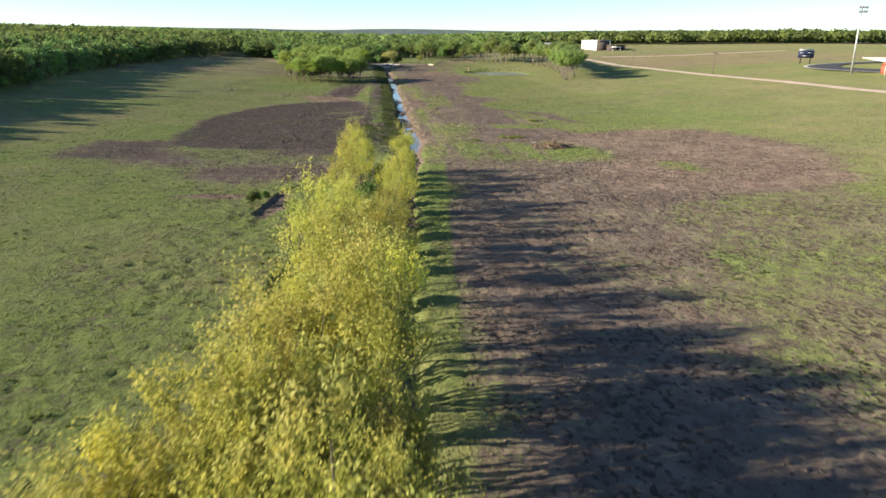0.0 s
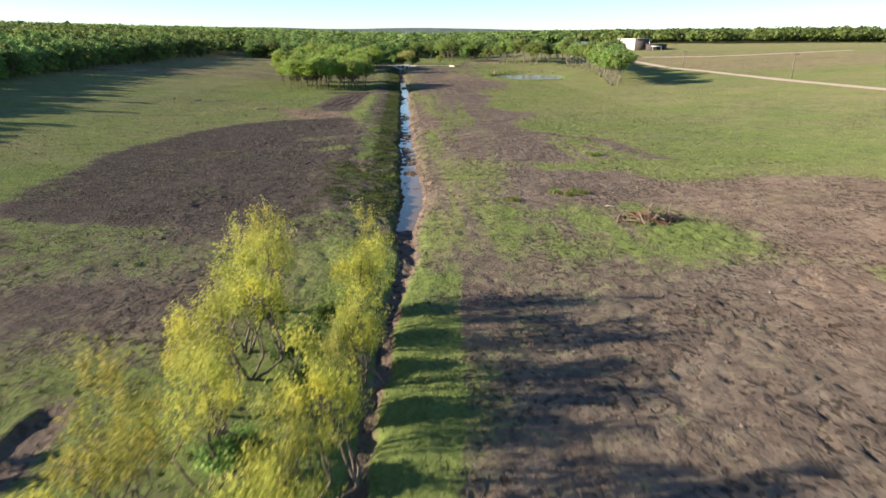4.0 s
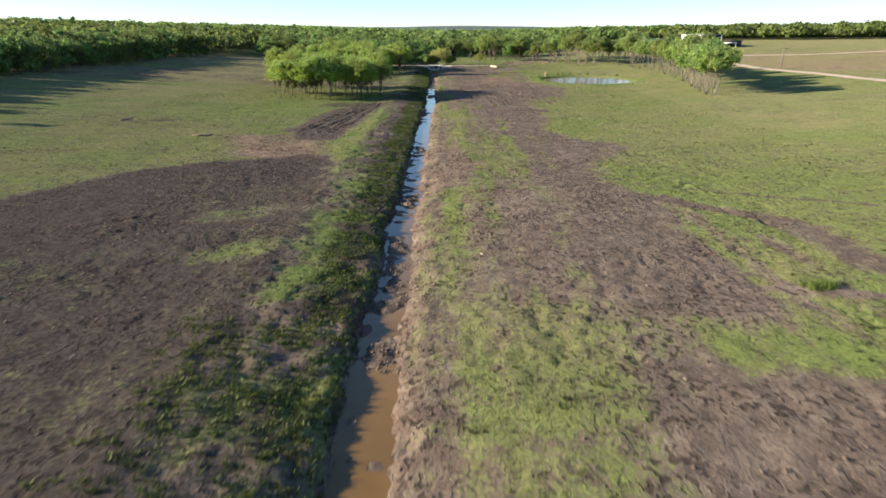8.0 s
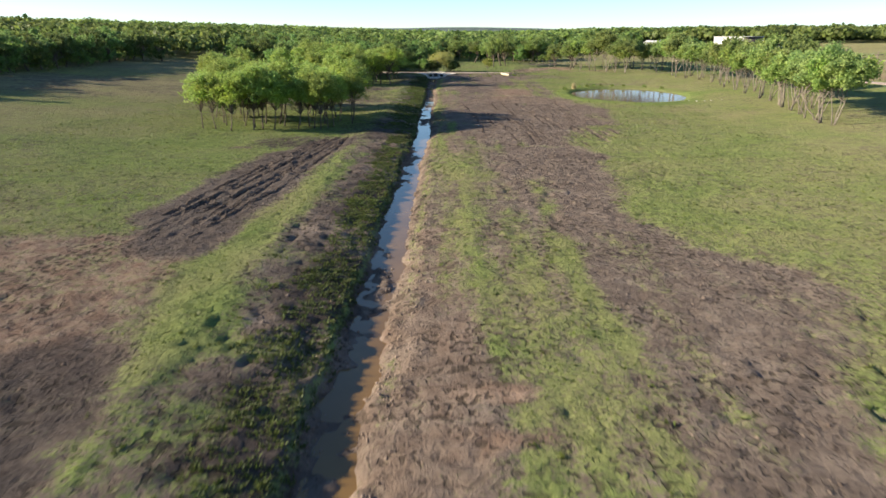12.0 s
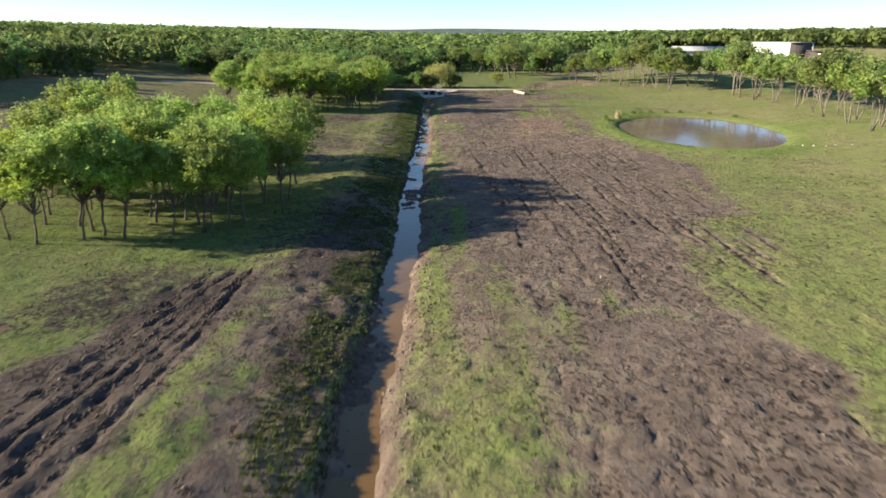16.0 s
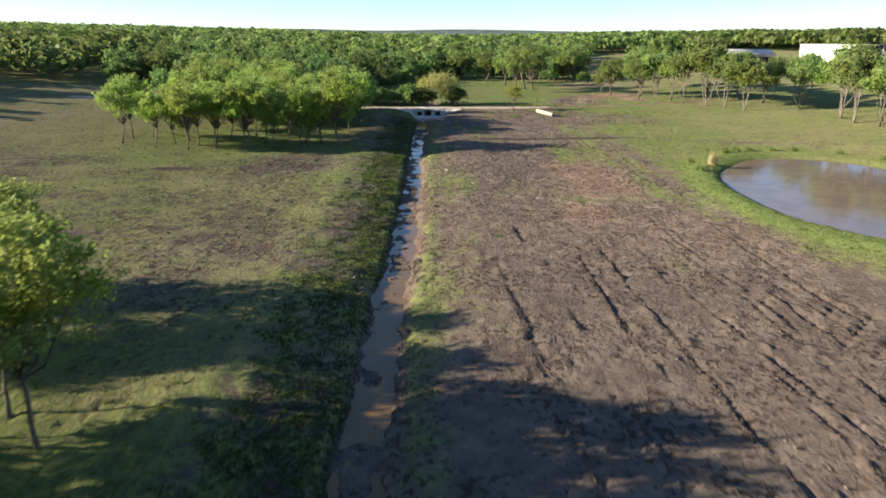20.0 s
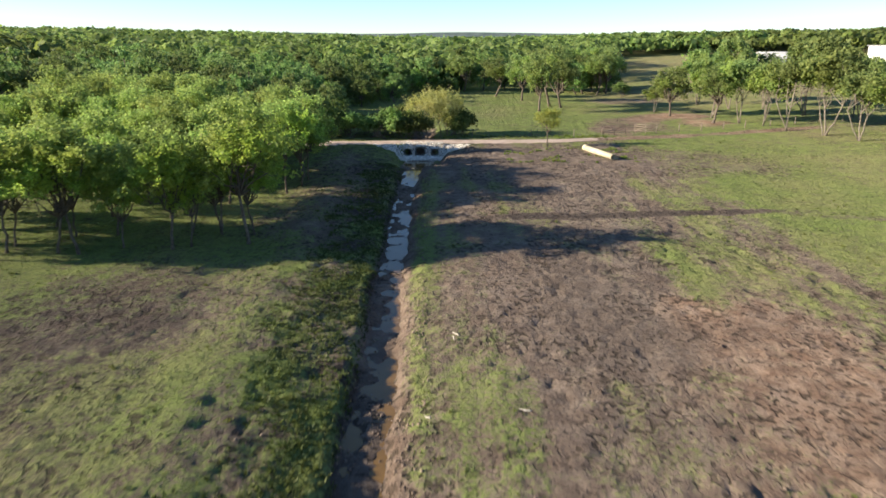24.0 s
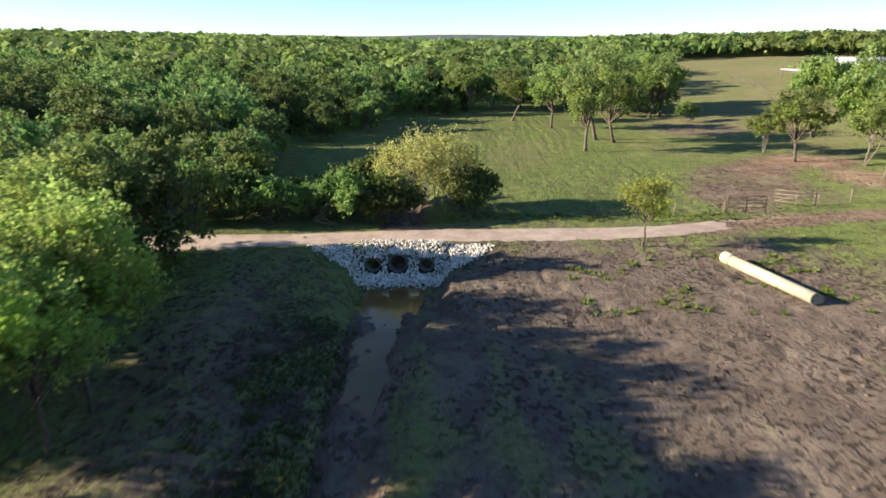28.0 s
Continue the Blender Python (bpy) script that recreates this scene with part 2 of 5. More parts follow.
CONCRETE = rough_mat("pale_concrete", (0.42, 0.39, 0.34), (0.55, 0.51, 0.45), 0.8, 0.9, 0.1)
RED = rough_mat("rust_red_bleacher", (0.30, 0.070, 0.040), (0.42, 0.12, 0.07), 1.0, 0.7, 0.1)
# woods on the far ridges; the blue in the colour imitates air haze
HILL = rough_mat("hazed_wooded_hill", (0.075, 0.105, 0.095), (0.125, 0.155, 0.140), 0.02, 1.0, 0.3, 2.0)


# ---- building blocks ----
def mesh_of(name, verts, faces, mat, smooth=False):
    """A mesh from numpy arrays; faces all of one length, or a list of such arrays."""
    me = bpy.data.meshes.new(name)
    groups = [np.asarray(f, dtype=np.int32) for f in (faces if isinstance(faces, list) else [faces])]
    groups = [g for g in groups if len(g)]
    me.vertices.add(len(verts))
    me.vertices.foreach_set("co", np.asarray(verts, dtype=np.float32).ravel())
    loops = np.concatenate([g.ravel() for g in groups])
    starts, at = [], 0
    for g in groups:
        starts.append(at + np.arange(len(g)) * g.shape[1])
        at += g.size
    me.loops.add(len(loops))
    me.loops.foreach_set("vertex_index", loops)
    starts = np.concatenate(starts).astype(np.int32)
    me.polygons.add(len(starts))
    me.polygons.foreach_set("loop_start", starts)
    if smooth:
        me.polygons.foreach_set("use_smooth", np.ones(len(starts), dtype=bool))
    me.update(calc_edges=True)
    me.materials.append(mat)
    return me


def part(name, me, parent, label="", m=None):
    ob = new(name, me)
    ob.parent = parent
    if m is not None:
        ob.matrix_basis = m
    if label:
        ob["label"] = label
    return ob


def root(name, x, y, z, rz=0.0):
    ob = new(name)
    ob.matrix_basis = pose(x, y, z, 0, 0, rz)
    return ob


class Geo:
    """Collects pieces of geometry for one mesh."""

    def __init__(self):
        self.v, self.q, self.t, self.n = [], [], [], 0

    def add(self, verts, quads=(), tris=()):
        verts = np.asarray(verts, dtype=float).reshape(-1, 3)
        if len(quads):
            self.q.append(np.asarray(quads) + self.n)
        if len(tris):
            self.t.append(np.asarray(tris) + self.n)
        self.v.append(verts)
        self.n += len(verts)
        return self

    def mesh(self, name, mat, smooth=False):
        f = []
        if self.q:
            f.append(np.concatenate(self.q))
        if self.t:
            f.append(np.concatenate(self.t))
        return mesh_of(name, np.concatenate(self.v), f, mat, smooth)

    def box(self, x0, y0, z0, x1, y1, z1):
        c = [(x, y, z) for z in (z0, z1) for y in (y0, y1) for x in (x0, x1)]
        return self.add(c, [(0, 2, 3, 1), (4, 5, 7, 6), (0, 1, 5, 4), (2, 6, 7, 3), (0, 4, 6, 2), (1, 3, 7, 5)])

    def tube(self, path, radii, sides=6, cap=True):
        """A tapered tube along a path."""
        path, k = np.asarray(path, dtype=float), len(path)
        d = np.gradient(path, axis=0)
        d /= np.linalg.norm(d, axis=1)[:, None] + 1e-9
        ref = np.array([0.0, 0.0, 1.0]) if abs(d[0][2]) < 0.8 else np.array([1.0, 0.0, 0.0])
        a = np.cross(d, ref)
        a /= np.linalg.norm(a, axis=1)[:, None] + 1e-9
        b = np.cross(d, a)
        th = np.arange(sides) * 2 * np.pi / sides
        r = np.broadcast_to(np.asarray(radii, dtype=float), (k,))
        ring = path[:, None] + r[:, None, None] * (np.cos(th)[None, :, None] * a[:, None] + np.sin(th)[None, :, None] * b[:, None])
        i, j = np.meshgrid(np.arange(k - 1), np.arange(sides), indexing="ij")
        q = np.stack([i * sides + j, i * sides + (j + 1) % sides, (i + 1) * sides + (j + 1) % sides, (i + 1) * sides + j], -1).reshape(-1, 4)
        v, t = ring.reshape(-1, 3), []
        if cap:
            v = np.concatenate([v, path[:1], path[-1:]])
            n = k * sides
            t = [(n, (s + 1) % sides, s) for s in range(sides)] + [(n + 1, n - sides + s, n - sides + (s + 1) % sides) for s in range(sides)]
        return self.add(v, q, t)


RNG = np.random.default_rng(7)


def lattice(seed, size=256):
    return np.random.default_rng(seed).random((size, size))


LAT = lattice(11)


def vnoise(x, y, cell, shift=0.0):
    """Smooth value noise, 0 to 1."""
    u, v = np.asarray(x) / cell + shift * 17.3 + 1000, np.asarray(y) / cell + shift * 9.7 + 1000
    i, j = np.floor(u).astype(int), np.floor(v).astype(int)
    a, b = u - i, v - j
    a, b = a * a * (3 - 2 * a), b * b * (3 - 2 * b)
    i0, j0, i1, j1 = i % 256, j % 256, (i + 1) % 256, (j + 1) % 256
    return (LAT[i0, j0] * (1 - a) + LAT[i1, j0] * a) * (1 - b) + (LAT[i0, j1] * (1 - a) + LAT[i1, j1] * a) * b


def fbm(x, y, cell, octaves=3, shift=0.0):
    s, w, tot = 0.0, 1.0, 0.0
    for o in range(octaves):
        s, tot = s + w * vnoise(x, y, cell / 2 ** o, shift + o), tot + w
        w *= 0.55
    return s / tot


def softplus(v, w):
    return w * np.log1p(np.exp(np.clip(v / w, -40, 40)))


def step(v, a, b):
    s = np.clip((v - a) / (b - a), 0, 1)
    return s * s * (3 - 2 * s)


# ---- the lie of the land ----
DITCH_Y = (-400, 20, 45, 70, 90, 104, 128, 151, 185, 204, 217, 237, 255, 280, 300, 312, 322, 330, 420)
DITCH_X = (-1.0, 0.8, 1.5, 3.2, 3.9, 3.6, 3.4, 3.2, 3.0, 3.1, 2.4, 2.5, 2.2, 1.7, 1.2, 1.4, 1.8, 1.8, 1.0)
POND = (41.4, 260.6, 10.4, 18.0, radians(-10))
POND_Z = 0.06


def ditch_x(y):
    return np.interp(y, DITCH_Y, DITCH_X) + 0.35 * (vnoise(y, 0 * y, 9.0, 3) - 0.5) + 0.30 * (vnoise(y, 0 * y, 3.0, 5) - 0.5) + 0.22 * (vnoise(y, 0 * y, 1.1, 6) - 0.5)


def water_z(y):
    return np.interp(y, (0, 228, 238, 246, 262, 276, 292, 300, 306, 312, 315, 319), (-0.77, -0.77, -0.66, -0.72, -0.73, -0.78, -0.65, -0.46, -0.22, 0.05, 0.0, -0.12))


def ditch_w(y):
    """How wide the ditch is, as a factor."""
    return 0.30 + 0.70 * step(y, 64, 90) + 0.30 * step(y, 300, 316)


def pond_d(x, y):
    """Below 1 inside the pond."""
    cx, cy, rx, ry, a = POND
    u, v = (x - cx) * np.cos(a) + (y - cy) * np.sin(a), -(x - cx) * np.sin(a) + (y - cy) * np.cos(a)
    return np.sqrt((u / rx) ** 2 + (v / ry) ** 2) + 0.10 * (fbm(x, y, 9.0, 2, 8) - 0.5)


def broad(x, y):
    """The broad valley without ditch, pond or ruts."""
    z = 0.055 * softplus(x - 42, 6.0) + 0.05 * softplus(-x - 22, 6.0) + 0.018 * softplus(y - 305, 12.0) + 0.7 * step(y, 272, 324)
    return 13 * np.tanh(z / 13)


RUTS_R = tuple((10.6 + 1.12 * i + 0.5 * math.sin(5.1 * i), 7.6 + 1.2 * i + 0.6 * math.sin(3.3 * i + 1)) for i in range(15))
RUTS_L = ((-11.6, -7.4), (-10.9, -6.9), (-10.1, -6.4), (-9.4, -5.9), (-8.6, -5.4), (-7.8, -5.0), (-7.0, -4.6))
RUTS_X = ((19.8, 227.7), (21.4, 226.6), (23.2, 226.4), (18.0, 229.4))


def ruts(x, y):
    """How deep the wheel ruts are, and how far the soil is stirred."""
    shape = np.shape(x)
    x, y = np.ravel(np.asarray(x, dtype=float)), np.ravel(np.asarray(y, dtype=float))
    dep, stir = 0.0 * x, 0.0 * x
    m = np.flatnonzero((x > 3) & (x < 36) & (y > 186) & (y < 262))
    if len(m):
        d_, s_ = ruts_right(x[m], y[m])
        dep[m], stir[m] = d_, s_
    m = np.flatnonzero((x > -17) & (x < 0) & (y > 146) & (y < 204))
    if len(m):
        d_, s_ = ruts_left(x[m], y[m])
        dep[m] += d_
        stir[m] = np.maximum(stir[m], s_)
    return dep.reshape(shape), stir.reshape(shape)


def ruts_right(x, y):
    dep, stir = 0.0 * x, 0.0 * x
    for i, (a, b) in enumerate(RUTS_R):
        c = a + (b - a) * (y - 190) / 50 + 0.9 * (vnoise(y, 0 * y, 14.0, 20 + i // 2) - 0.5) + 0.2 * (vnoise(y, 0 * y, 2.0, 25 + i) - 0.5)
        on = step(y, 187 + 4 * (i % 4), 194 + 4 * (i % 4)) * (1 - step(y, 232 + 4 * (i % 4), 244 + 4 * (i % 4))) * step(vnoise(y, 0 * y, 5.0, 40 + i), 0.36, 0.56)
        lug = 0.45 + 0.55 * step(vnoise(x * 3, y, 0.55, 60 + i), 0.35, 0.6)
        d = np.abs(x - c)
        deep = 0.05 + 0.09 * ((i * 7) % 5) / 4
        dep = dep - on * (deep * np.exp(-(d / 0.12) ** 2) * lug - 0.025 * np.exp(-((d - 0.27) / 0.12) ** 2))
        stir = np.maximum(stir, on * np.exp(-(d / 0.5) ** 2))
    for i, (a, b) in enumerate(RUTS_X):
        u, v = (x - a) * 0.66 + (y - b) * 0.75, -(x - a) * 0.75 + (y - b) * 0.66
        v = v + 0.8 * (vnoise(u, 0 * u, 4.0, 170 + i) - 0.5)
        on = step(u, -0.5, 0.6) * (1 - step(u, 7.5, 9.5)) * step(vnoise(u, 0 * u, 2.2, 180 + i), 0.3, 0.5)
        dep = dep - on * (0.07 * np.exp(-(v / 0.13) ** 2) - 0.025 * np.exp(-((np.abs(v) - 0.3) / 0.13) ** 2))
        stir = np.maximum(stir, on * np.exp(-(v / 0.5) ** 2))
    return dep, stir


def ruts_left(x, y):
    dep, stir = 0.0 * x, 0.0 * x
    for i, (a, b) in enumerate(RUTS_L):
        c = a + (b - a) * (y - 160) / 34 + 0.9 * (vnoise(y, 0 * y, 8.0, 80 + i) - 0.5)
        on = step(y, 152, 160) * (1 - step(y, 190, 198)) * (0.35 + 0.65 * step(vnoise(y, 0 * y, 2.6, 190 + i), 0.3, 0.55))
        lug = 0.4 + 0.6 * step(vnoise(x * 2, y, 0.7, 90 + i), 0.3, 0.6)
        d = np.abs(x - c)
        dep = dep - on * (0.085 * np.exp(-(d / 0.15) ** 2) * lug - 0.05 * np.exp(-((d - 0.38) / 0.17) ** 2) * lug)
        stir = np.maximum(stir, on * np.exp(-(d / 0.9) ** 2))
    return dep, stir


def blob(x, y, cx, cy, rx, ry, turn=0.0, soft=0.45, wob=0.9, seed=0):
    """A patch with an uneven edge, 0 to 1."""
    out = np.zeros(len(x))
    m = np.flatnonzero((np.abs(x - cx) < 2 * max(rx, ry)) & (np.abs(y - cy) < 2 * max(rx, ry)))
    if len(m):
        x, y = x[m], y[m]
        a = radians(turn)
        u, v = (x - cx) * np.cos(a) + (y - cy) * np.sin(a), -(x - cx) * np.sin(a) + (y - cy) * np.cos(a)
        r = np.sqrt((u / rx) ** 2 + (v / ry) ** 2) + wob * (fbm(x, y, 0.55 * min(rx, ry) + 1.0, 3, seed + cx) - 0.5)
        out[m] = 1 - step(r, 1 - soft, 1 + soft)
    return out


def strip(x, y, ys, lo, hi, soft=0.7, wob=1.6, seed=0):
    """A strip between two lines along y, with uneven edges, 0 to 1."""
    out = np.zeros(len(x))
    pad = soft + wob
    m = np.flatnonzero((y > ys[0] - pad) & (y < ys[-1] + pad) & (x > min(lo) - pad) & (x < max(hi) + pad))
    if len(m):
        x, y = x[m], y[m]
        n = 2 * wob * (fbm(x, y, 1.0 + 2.2 * wob, 4, seed + 0.37) - 0.5)
        k = 2 * wob * (fbm(x, y, 1.0 + 2.2 * wob, 4, seed + 5.1) - 0.5)
        out[m] = step(x - np.interp(y, ys, lo) + n, -soft, soft) * (1 - step(x - np.interp(y, ys, hi) + n, -soft, soft)) * step(y + k, ys[0] - soft, ys[0] + soft) * (1 - step(y + k, ys[-1] - soft, ys[-1] + soft))
    return out


# bare patches: middle, half sizes, turn, strength, warm tone
BARE = (
    (25, 105.2, 6.5, 0.6, -14, 0.8, 0.1), (17, 110, 4.2, 1.4, -25, 0.6, 0.1), (7.2, 134.8, 1.9, 0.7, 10, 0.9, 1.0), (7.6, 137.6, 1.5, 0.6, 0, 0.9, 1.0), (5.6, 141.5, 1.6, 2.6, 0, 0.6, 0.6),
    (13, 310, 10, 9, 0, 0.62, 0.1), (13, 292, 9, 9, 0, 0.42, 0.10), (22, 312, 13, 9, 0, 0.5, 0.12), (9, 277, 4, 8, 0, 0.3, 0.1),
    (19, 291.4, 13, 0.8, 4, 0.8, 0.0), (42, 288.6, 11, 0.7, -14, 0.5, 0.05), (22.5, 211, 3.5, 1.2, 0, 0.6, 0.3),
)
BARE_LEFT = (
    (-13, 54.8, 2.6, 1.0, 0, 0.7, 0.55), (-8, 238, 5, 9, 0, 0.30, 0.2), (-10, 272, 6, 6, 0, 0.35, 0.1),
    (-3, 205, 4, 9, 0, 0.4, 0.0), (-9, 192, 5.5, 5, 0, 0.6, 0.0), (-22, 268.3, 2.2, 0.9, 0, 0.9, 0.0), (-20.5, 244, 2.6, 1.2, 0, 0.6, 0.3), (-4, 300, 5, 16, 0, 0.5, 0.1),
    (-14.4, 187, 1.5, 0.8, 0, 0.7, 0.4), (-7.9, 52.3, 0.75, 3.7, -6, 1.1, 0.1),
)
BARE_GLADE = ((31, 342, 5, 8, 0, 0.7, 0.35), (40, 351, 6, 3.0, 0, 1.0, 1.0), (42, 343, 4, 4, 0, 0.8, 1.0), (35, 347, 3, 3, 0, 0.7, 0.8), (27, 335, 3, 4, 0, 0.6, 0.4), (38, 376, 7, 5, 0, 0.6, 0.2), (29, 328.6, 11, 1.5, 14, 0.9, 0.75), (46, 332.8, 9, 1.3, 12, 0.8, 0.7))
# bare strips along the valley: y, left line, right line, strength, warm tone, dampness
EDGE_Y = (80, 98, 112, 120, 127, 134, 140, 147, 150, 154, 163, 173, 181, 184, 188, 194, 206, 210, 220, 230, 240)
EDGE_X = (19, 23, 27, 21.5, 18.6, 18.4, 20, 23.5, 23.5, 19.2, 17.6, 18.8, 19.2, 21.6, 19.4, 19.0, 20.5, 27, 28.5, 31, 28)
STRIPS_LEFT = (
    ((79, 82, 86, 108, 114, 123, 131, 136, 140.5), (-21, -24, -25, -26, -24.5, -23, -20.6, -15.8, -8), (-6, -3, -2, -1.5, -2.2, -2.5, -3, -4, -5.5), 0.92, 0.0, 0.68),
    ((71, 84), (-32, -32), (-20, -24), 0.85, 0.05, 0.5), ((61, 67.5), (-16, -15.5), (-4, -4.5), 0.85, 0.1, 0.35), ((75, 92), (-12, -8), (-1.5, -1.5), 0.45, 0.0, 0.5), ((68.5, 78.5), (-25, -25), (-4, -4), 0.42, 0.05, 0.2),
    ((139.5, 155), (-13, -19), (-4.8, -6.5), 0.72, 0.8, 0.0), ((151, 160, 175, 183, 195), (-9.5, -12.8, -11.7, -11, -6.4), (-5.8, -5.5, -5.4, -4.8, -4.2), 0.80, 0.0, 0.4),
)
STRIPS_RIGHT = (
    ((-30, 18, 30, 40, 50, 58, 70), (0, 2.2, 3.1, 3.9, 4.6, 5.2, 6), (15, 14, 15.5, 19, 23, 27, 24), 0.90, 0.12, 0.08),
    ((10, 30, 50, 58), (14, 15, 21, 25), (34, 36, 38, 40), 0.40, 0.15, 0.1),
    ((56, 68, 74, 80, 91.5), (20, 21, 23, 22.5, 19), (42, 46, 47.5, 46, 43), 0.92, 0.42, 0.0), ((85.5, 98.5), (11.2, 12.4), (21, 23), 0.78, 0.15, 0.15),
    ((103, 108, 118, 125.5), (29.2, 26.6, 25.0, 17.6), (31.2, 28.6, 27.4, 20.4), 0.85, 0.1, 0.3), ((105, 126), (8.8, 9.5), (11.2, 12), 0.66, 0.15, 0.0),
    ((103, 119), (13.2, 13.4), (19.5, 18.5), 0.85, 0.1, 0.2), ((128, 158), (3.8, 4.0), (7, 7), 0.35, 0.3, 0.0),
)
STRIPS_BAND = (((118, 130, 150, 165, 190), (14, 13.2, 12.8, 13.8, 12), 0.66, 0.1, 0.15), ((158, 190, 200, 240), (9.6, 9.2, 8.8, 9.0), 0.50, 0.14, 0.0), ((196, 210, 240), (8.8, 8.6, 9.0), 0.42, 0.14, 0.1))
STRIPS_TAN = (((240, 256), (9, 10), (28, 24), 0.66, 0.3, 0.0), ((212, 250, 300), (4.2, 4.4, 4.0), (8.4, 10.2, 9.6), 0.30, 0.2, 0.0), ((257, 271), (13.8, 14.4), (22.7, 23), 0.74, 0.78, 0.0), ((249, 255), (14, 14), (18.4, 18.4), 0.6, 0.85, 0.0), ((266, 281), (9.6, 10.5), (15, 17), 0.6, 0.1, 0.1), ((268, 275), (16, 16.5), (22, 22), 0.5, 0.8, 0.0))
# strips and patches that keep their grass
GREEN = (
    (14, 80, 6.0, 6, 0, 0.2), (28.3, 67, 2.2, 3.2, 0, 0.6), (16.2, 190, 1.6, 1.3, 0, 0.5), (13.4, 168.2, 1.0, 1.4, 0, 0.3), (16.0, 88.3, 1.8, 1.2, 0, 0.5),
    (-4.6, 111, 2.6, 1.4, 20, 0.5), (-6.5, 119, 3.2, 1.6, 30, 0.35), (18.5, 99.8, 4, 1.6, 0, 0.2),
)
STRIPS_GREEN = (
    ((72, 83), (8, 10), (19, 16), 0.25), ((94, 150), (4.8, 5.0), (7.6, 8.0), 0.28), ((140, 182), (7.1, 7.2), (8.7, 8.7), 0.42), ((104, 113, 120, 128), (11.7, 11.5, 13.1, 11.5), (13.4, 13.0, 14.8, 12.7), 0.62),
    ((142, 158), (11.4, 11.4), (12.6, 12.7), 0.55), ((162, 175), (12.3, 12.7), (14.0, 14.5), 0.75), ((198, 282), (4.4, 4.0), (7.4, 9.0), -0.12), ((81, 90), (9.5, 10.4), (14, 17.5), 0.28),
    ((104, 122, 133, 142, 150, 163, 184), (-2.0, -1.7, -1.8, -4.6, -6.4, -4.4, -2.4), (-0.5, 0.5, 0.7, -1.2, -4.4, -3.0, -1.4), 1.0),
)


TRACKS = ((-34.5, 138.0, 6.0, 0.35, 22), (-33.6, 139.6, 6.0, 0.35, 22), (-31.6, 163.4, 3.6, 0.5, 36), (-30.4, 165.0, 3.6, 0.5, 36), (-36, 150, 9.0, 0.3, 18), (30.0, 124.0, 9.0, 0.35, -26))


def cover(x, y):
    """Grass cover, warm tone, lushness and dampness, each 0 to 1."""
    g = 0.84 + 0.45 * (fbm(x, y, 14.0, 4, 2) - 0.5)
    tone = 0.14 + 0.25 * (fbm(x, y, 9.0, 2, 4) - 0.4)
    lush = 0.82 + 0.8 * (fbm(x, y, 26.0, 3, 6) - 0.5)
    d = (x - ditch_x(y)) / ditch_w(y)
    on = step(y, 70, 82)
    # worked ground along the ditch: thin grass in streaks
    right = np.interp(y, EDGE_Y, EDGE_X)
    edge_n = 2.4 * (fbm(x, y, 4.0, 3, 61) - 0.5)
    band = step(x, 3.5, 5.0) * (1 - step(x - right + edge_n, -2.6, 1.6)) * step(y, 66, 77) * (1 - step(y, 322, 330))
    streak = fbm(x, y * 0.09, 1.25, 3, 23) - 0.5
    g = g + band * (-0.29 + 1.35 * streak + 0.45 * (fbm(x, y, 2.6, 3, 27) - 0.5))
    g = g - 0.16 * band * (1 - step(y, 92, 100))
    lush = lush - 0.16 * band
    damp = 0.0 * x
    for i, (cx, cy, rx, ry, turn, s, w) in enumerate(BARE + BARE_LEFT + BARE_GLADE):
        b = blob(x, y, cx, cy, rx, ry, turn, seed=i)
        g = g - 0.88 * s * b
        tone = tone + (w - tone) * b
        if w == 0.0:
            damp = np.maximum(damp, 0.7 * b)
    for i, (cx, cy, rx, ry, turn) in enumerate(TRACKS):
        b = blob(x, y, cx, cy, rx, ry, turn, seed=90 + i)
        g = g - 0.4 * b
        damp = np.maximum(damp, 0.5 * b)
    bands = []
    for ys, lo, s, w, wet in STRIPS_BAND:
        fine_y = np.arange(ys[0], ys[-1] + 0.1, 2.0)
        bands.append((fine_y, np.interp(fine_y, ys, lo), np.interp(fine_y, EDGE_Y, EDGE_X), s, w, wet))
    for i, (ys, lo, hi, s, w, wet) in enumerate(STRIPS_LEFT + STRIPS_RIGHT + tuple(bands) + STRIPS_TAN):
        wide = min(h - l for l, h in zip(lo, hi))
        b = strip(x, y, ys, lo, hi, 0.5 + min(2.2, 0.20 * wide), min(4.0, 0.35 + 0.26 * wide), 7 + i)
        g = g - 0.95 * s * b * (0.80 + 0.8 * (fbm(x, y, 6.0, 3, 33 + i) - 0.35))
        tone = tone + (w - tone) * b
        damp = np.maximum(damp, wet * b)
    for i, (cx, cy, rx, ry, turn, s) in enumerate(GREEN):
        b = blob(x, y, cx, cy, rx, ry, turn, seed=50 + i)
        g = g + s * b
        lush = lush + 0.2 * b
        damp = damp * (1 - 0.5 * b)
    for i, (ys, lo, hi, s) in enumerate(STRIPS_GREEN):
        b = strip(x, y, ys, lo, hi, 0.8, 0.9, 41 + i)
        g = g + 0.54 * s * b * (0.6 + 1.6 * (fbm(x, y, 3.0, 3, 77 + i) - 0.3))
        lush = lush + 0.15 * b
        damp = damp * (1 - 0.6 * b)
    # the mown edge beside the willows
    line = x - (0.9 + 0.074 * y)
    early = 1 - step(y, 66, 74)
    g = g + early * 0.85 * step(x, -1, 0.5) * (1 - step(line, -0.12, 0.25)) * (0.75 + 1.6 * (fbm(x, y, 3.0, 3, 9) - 0.5))
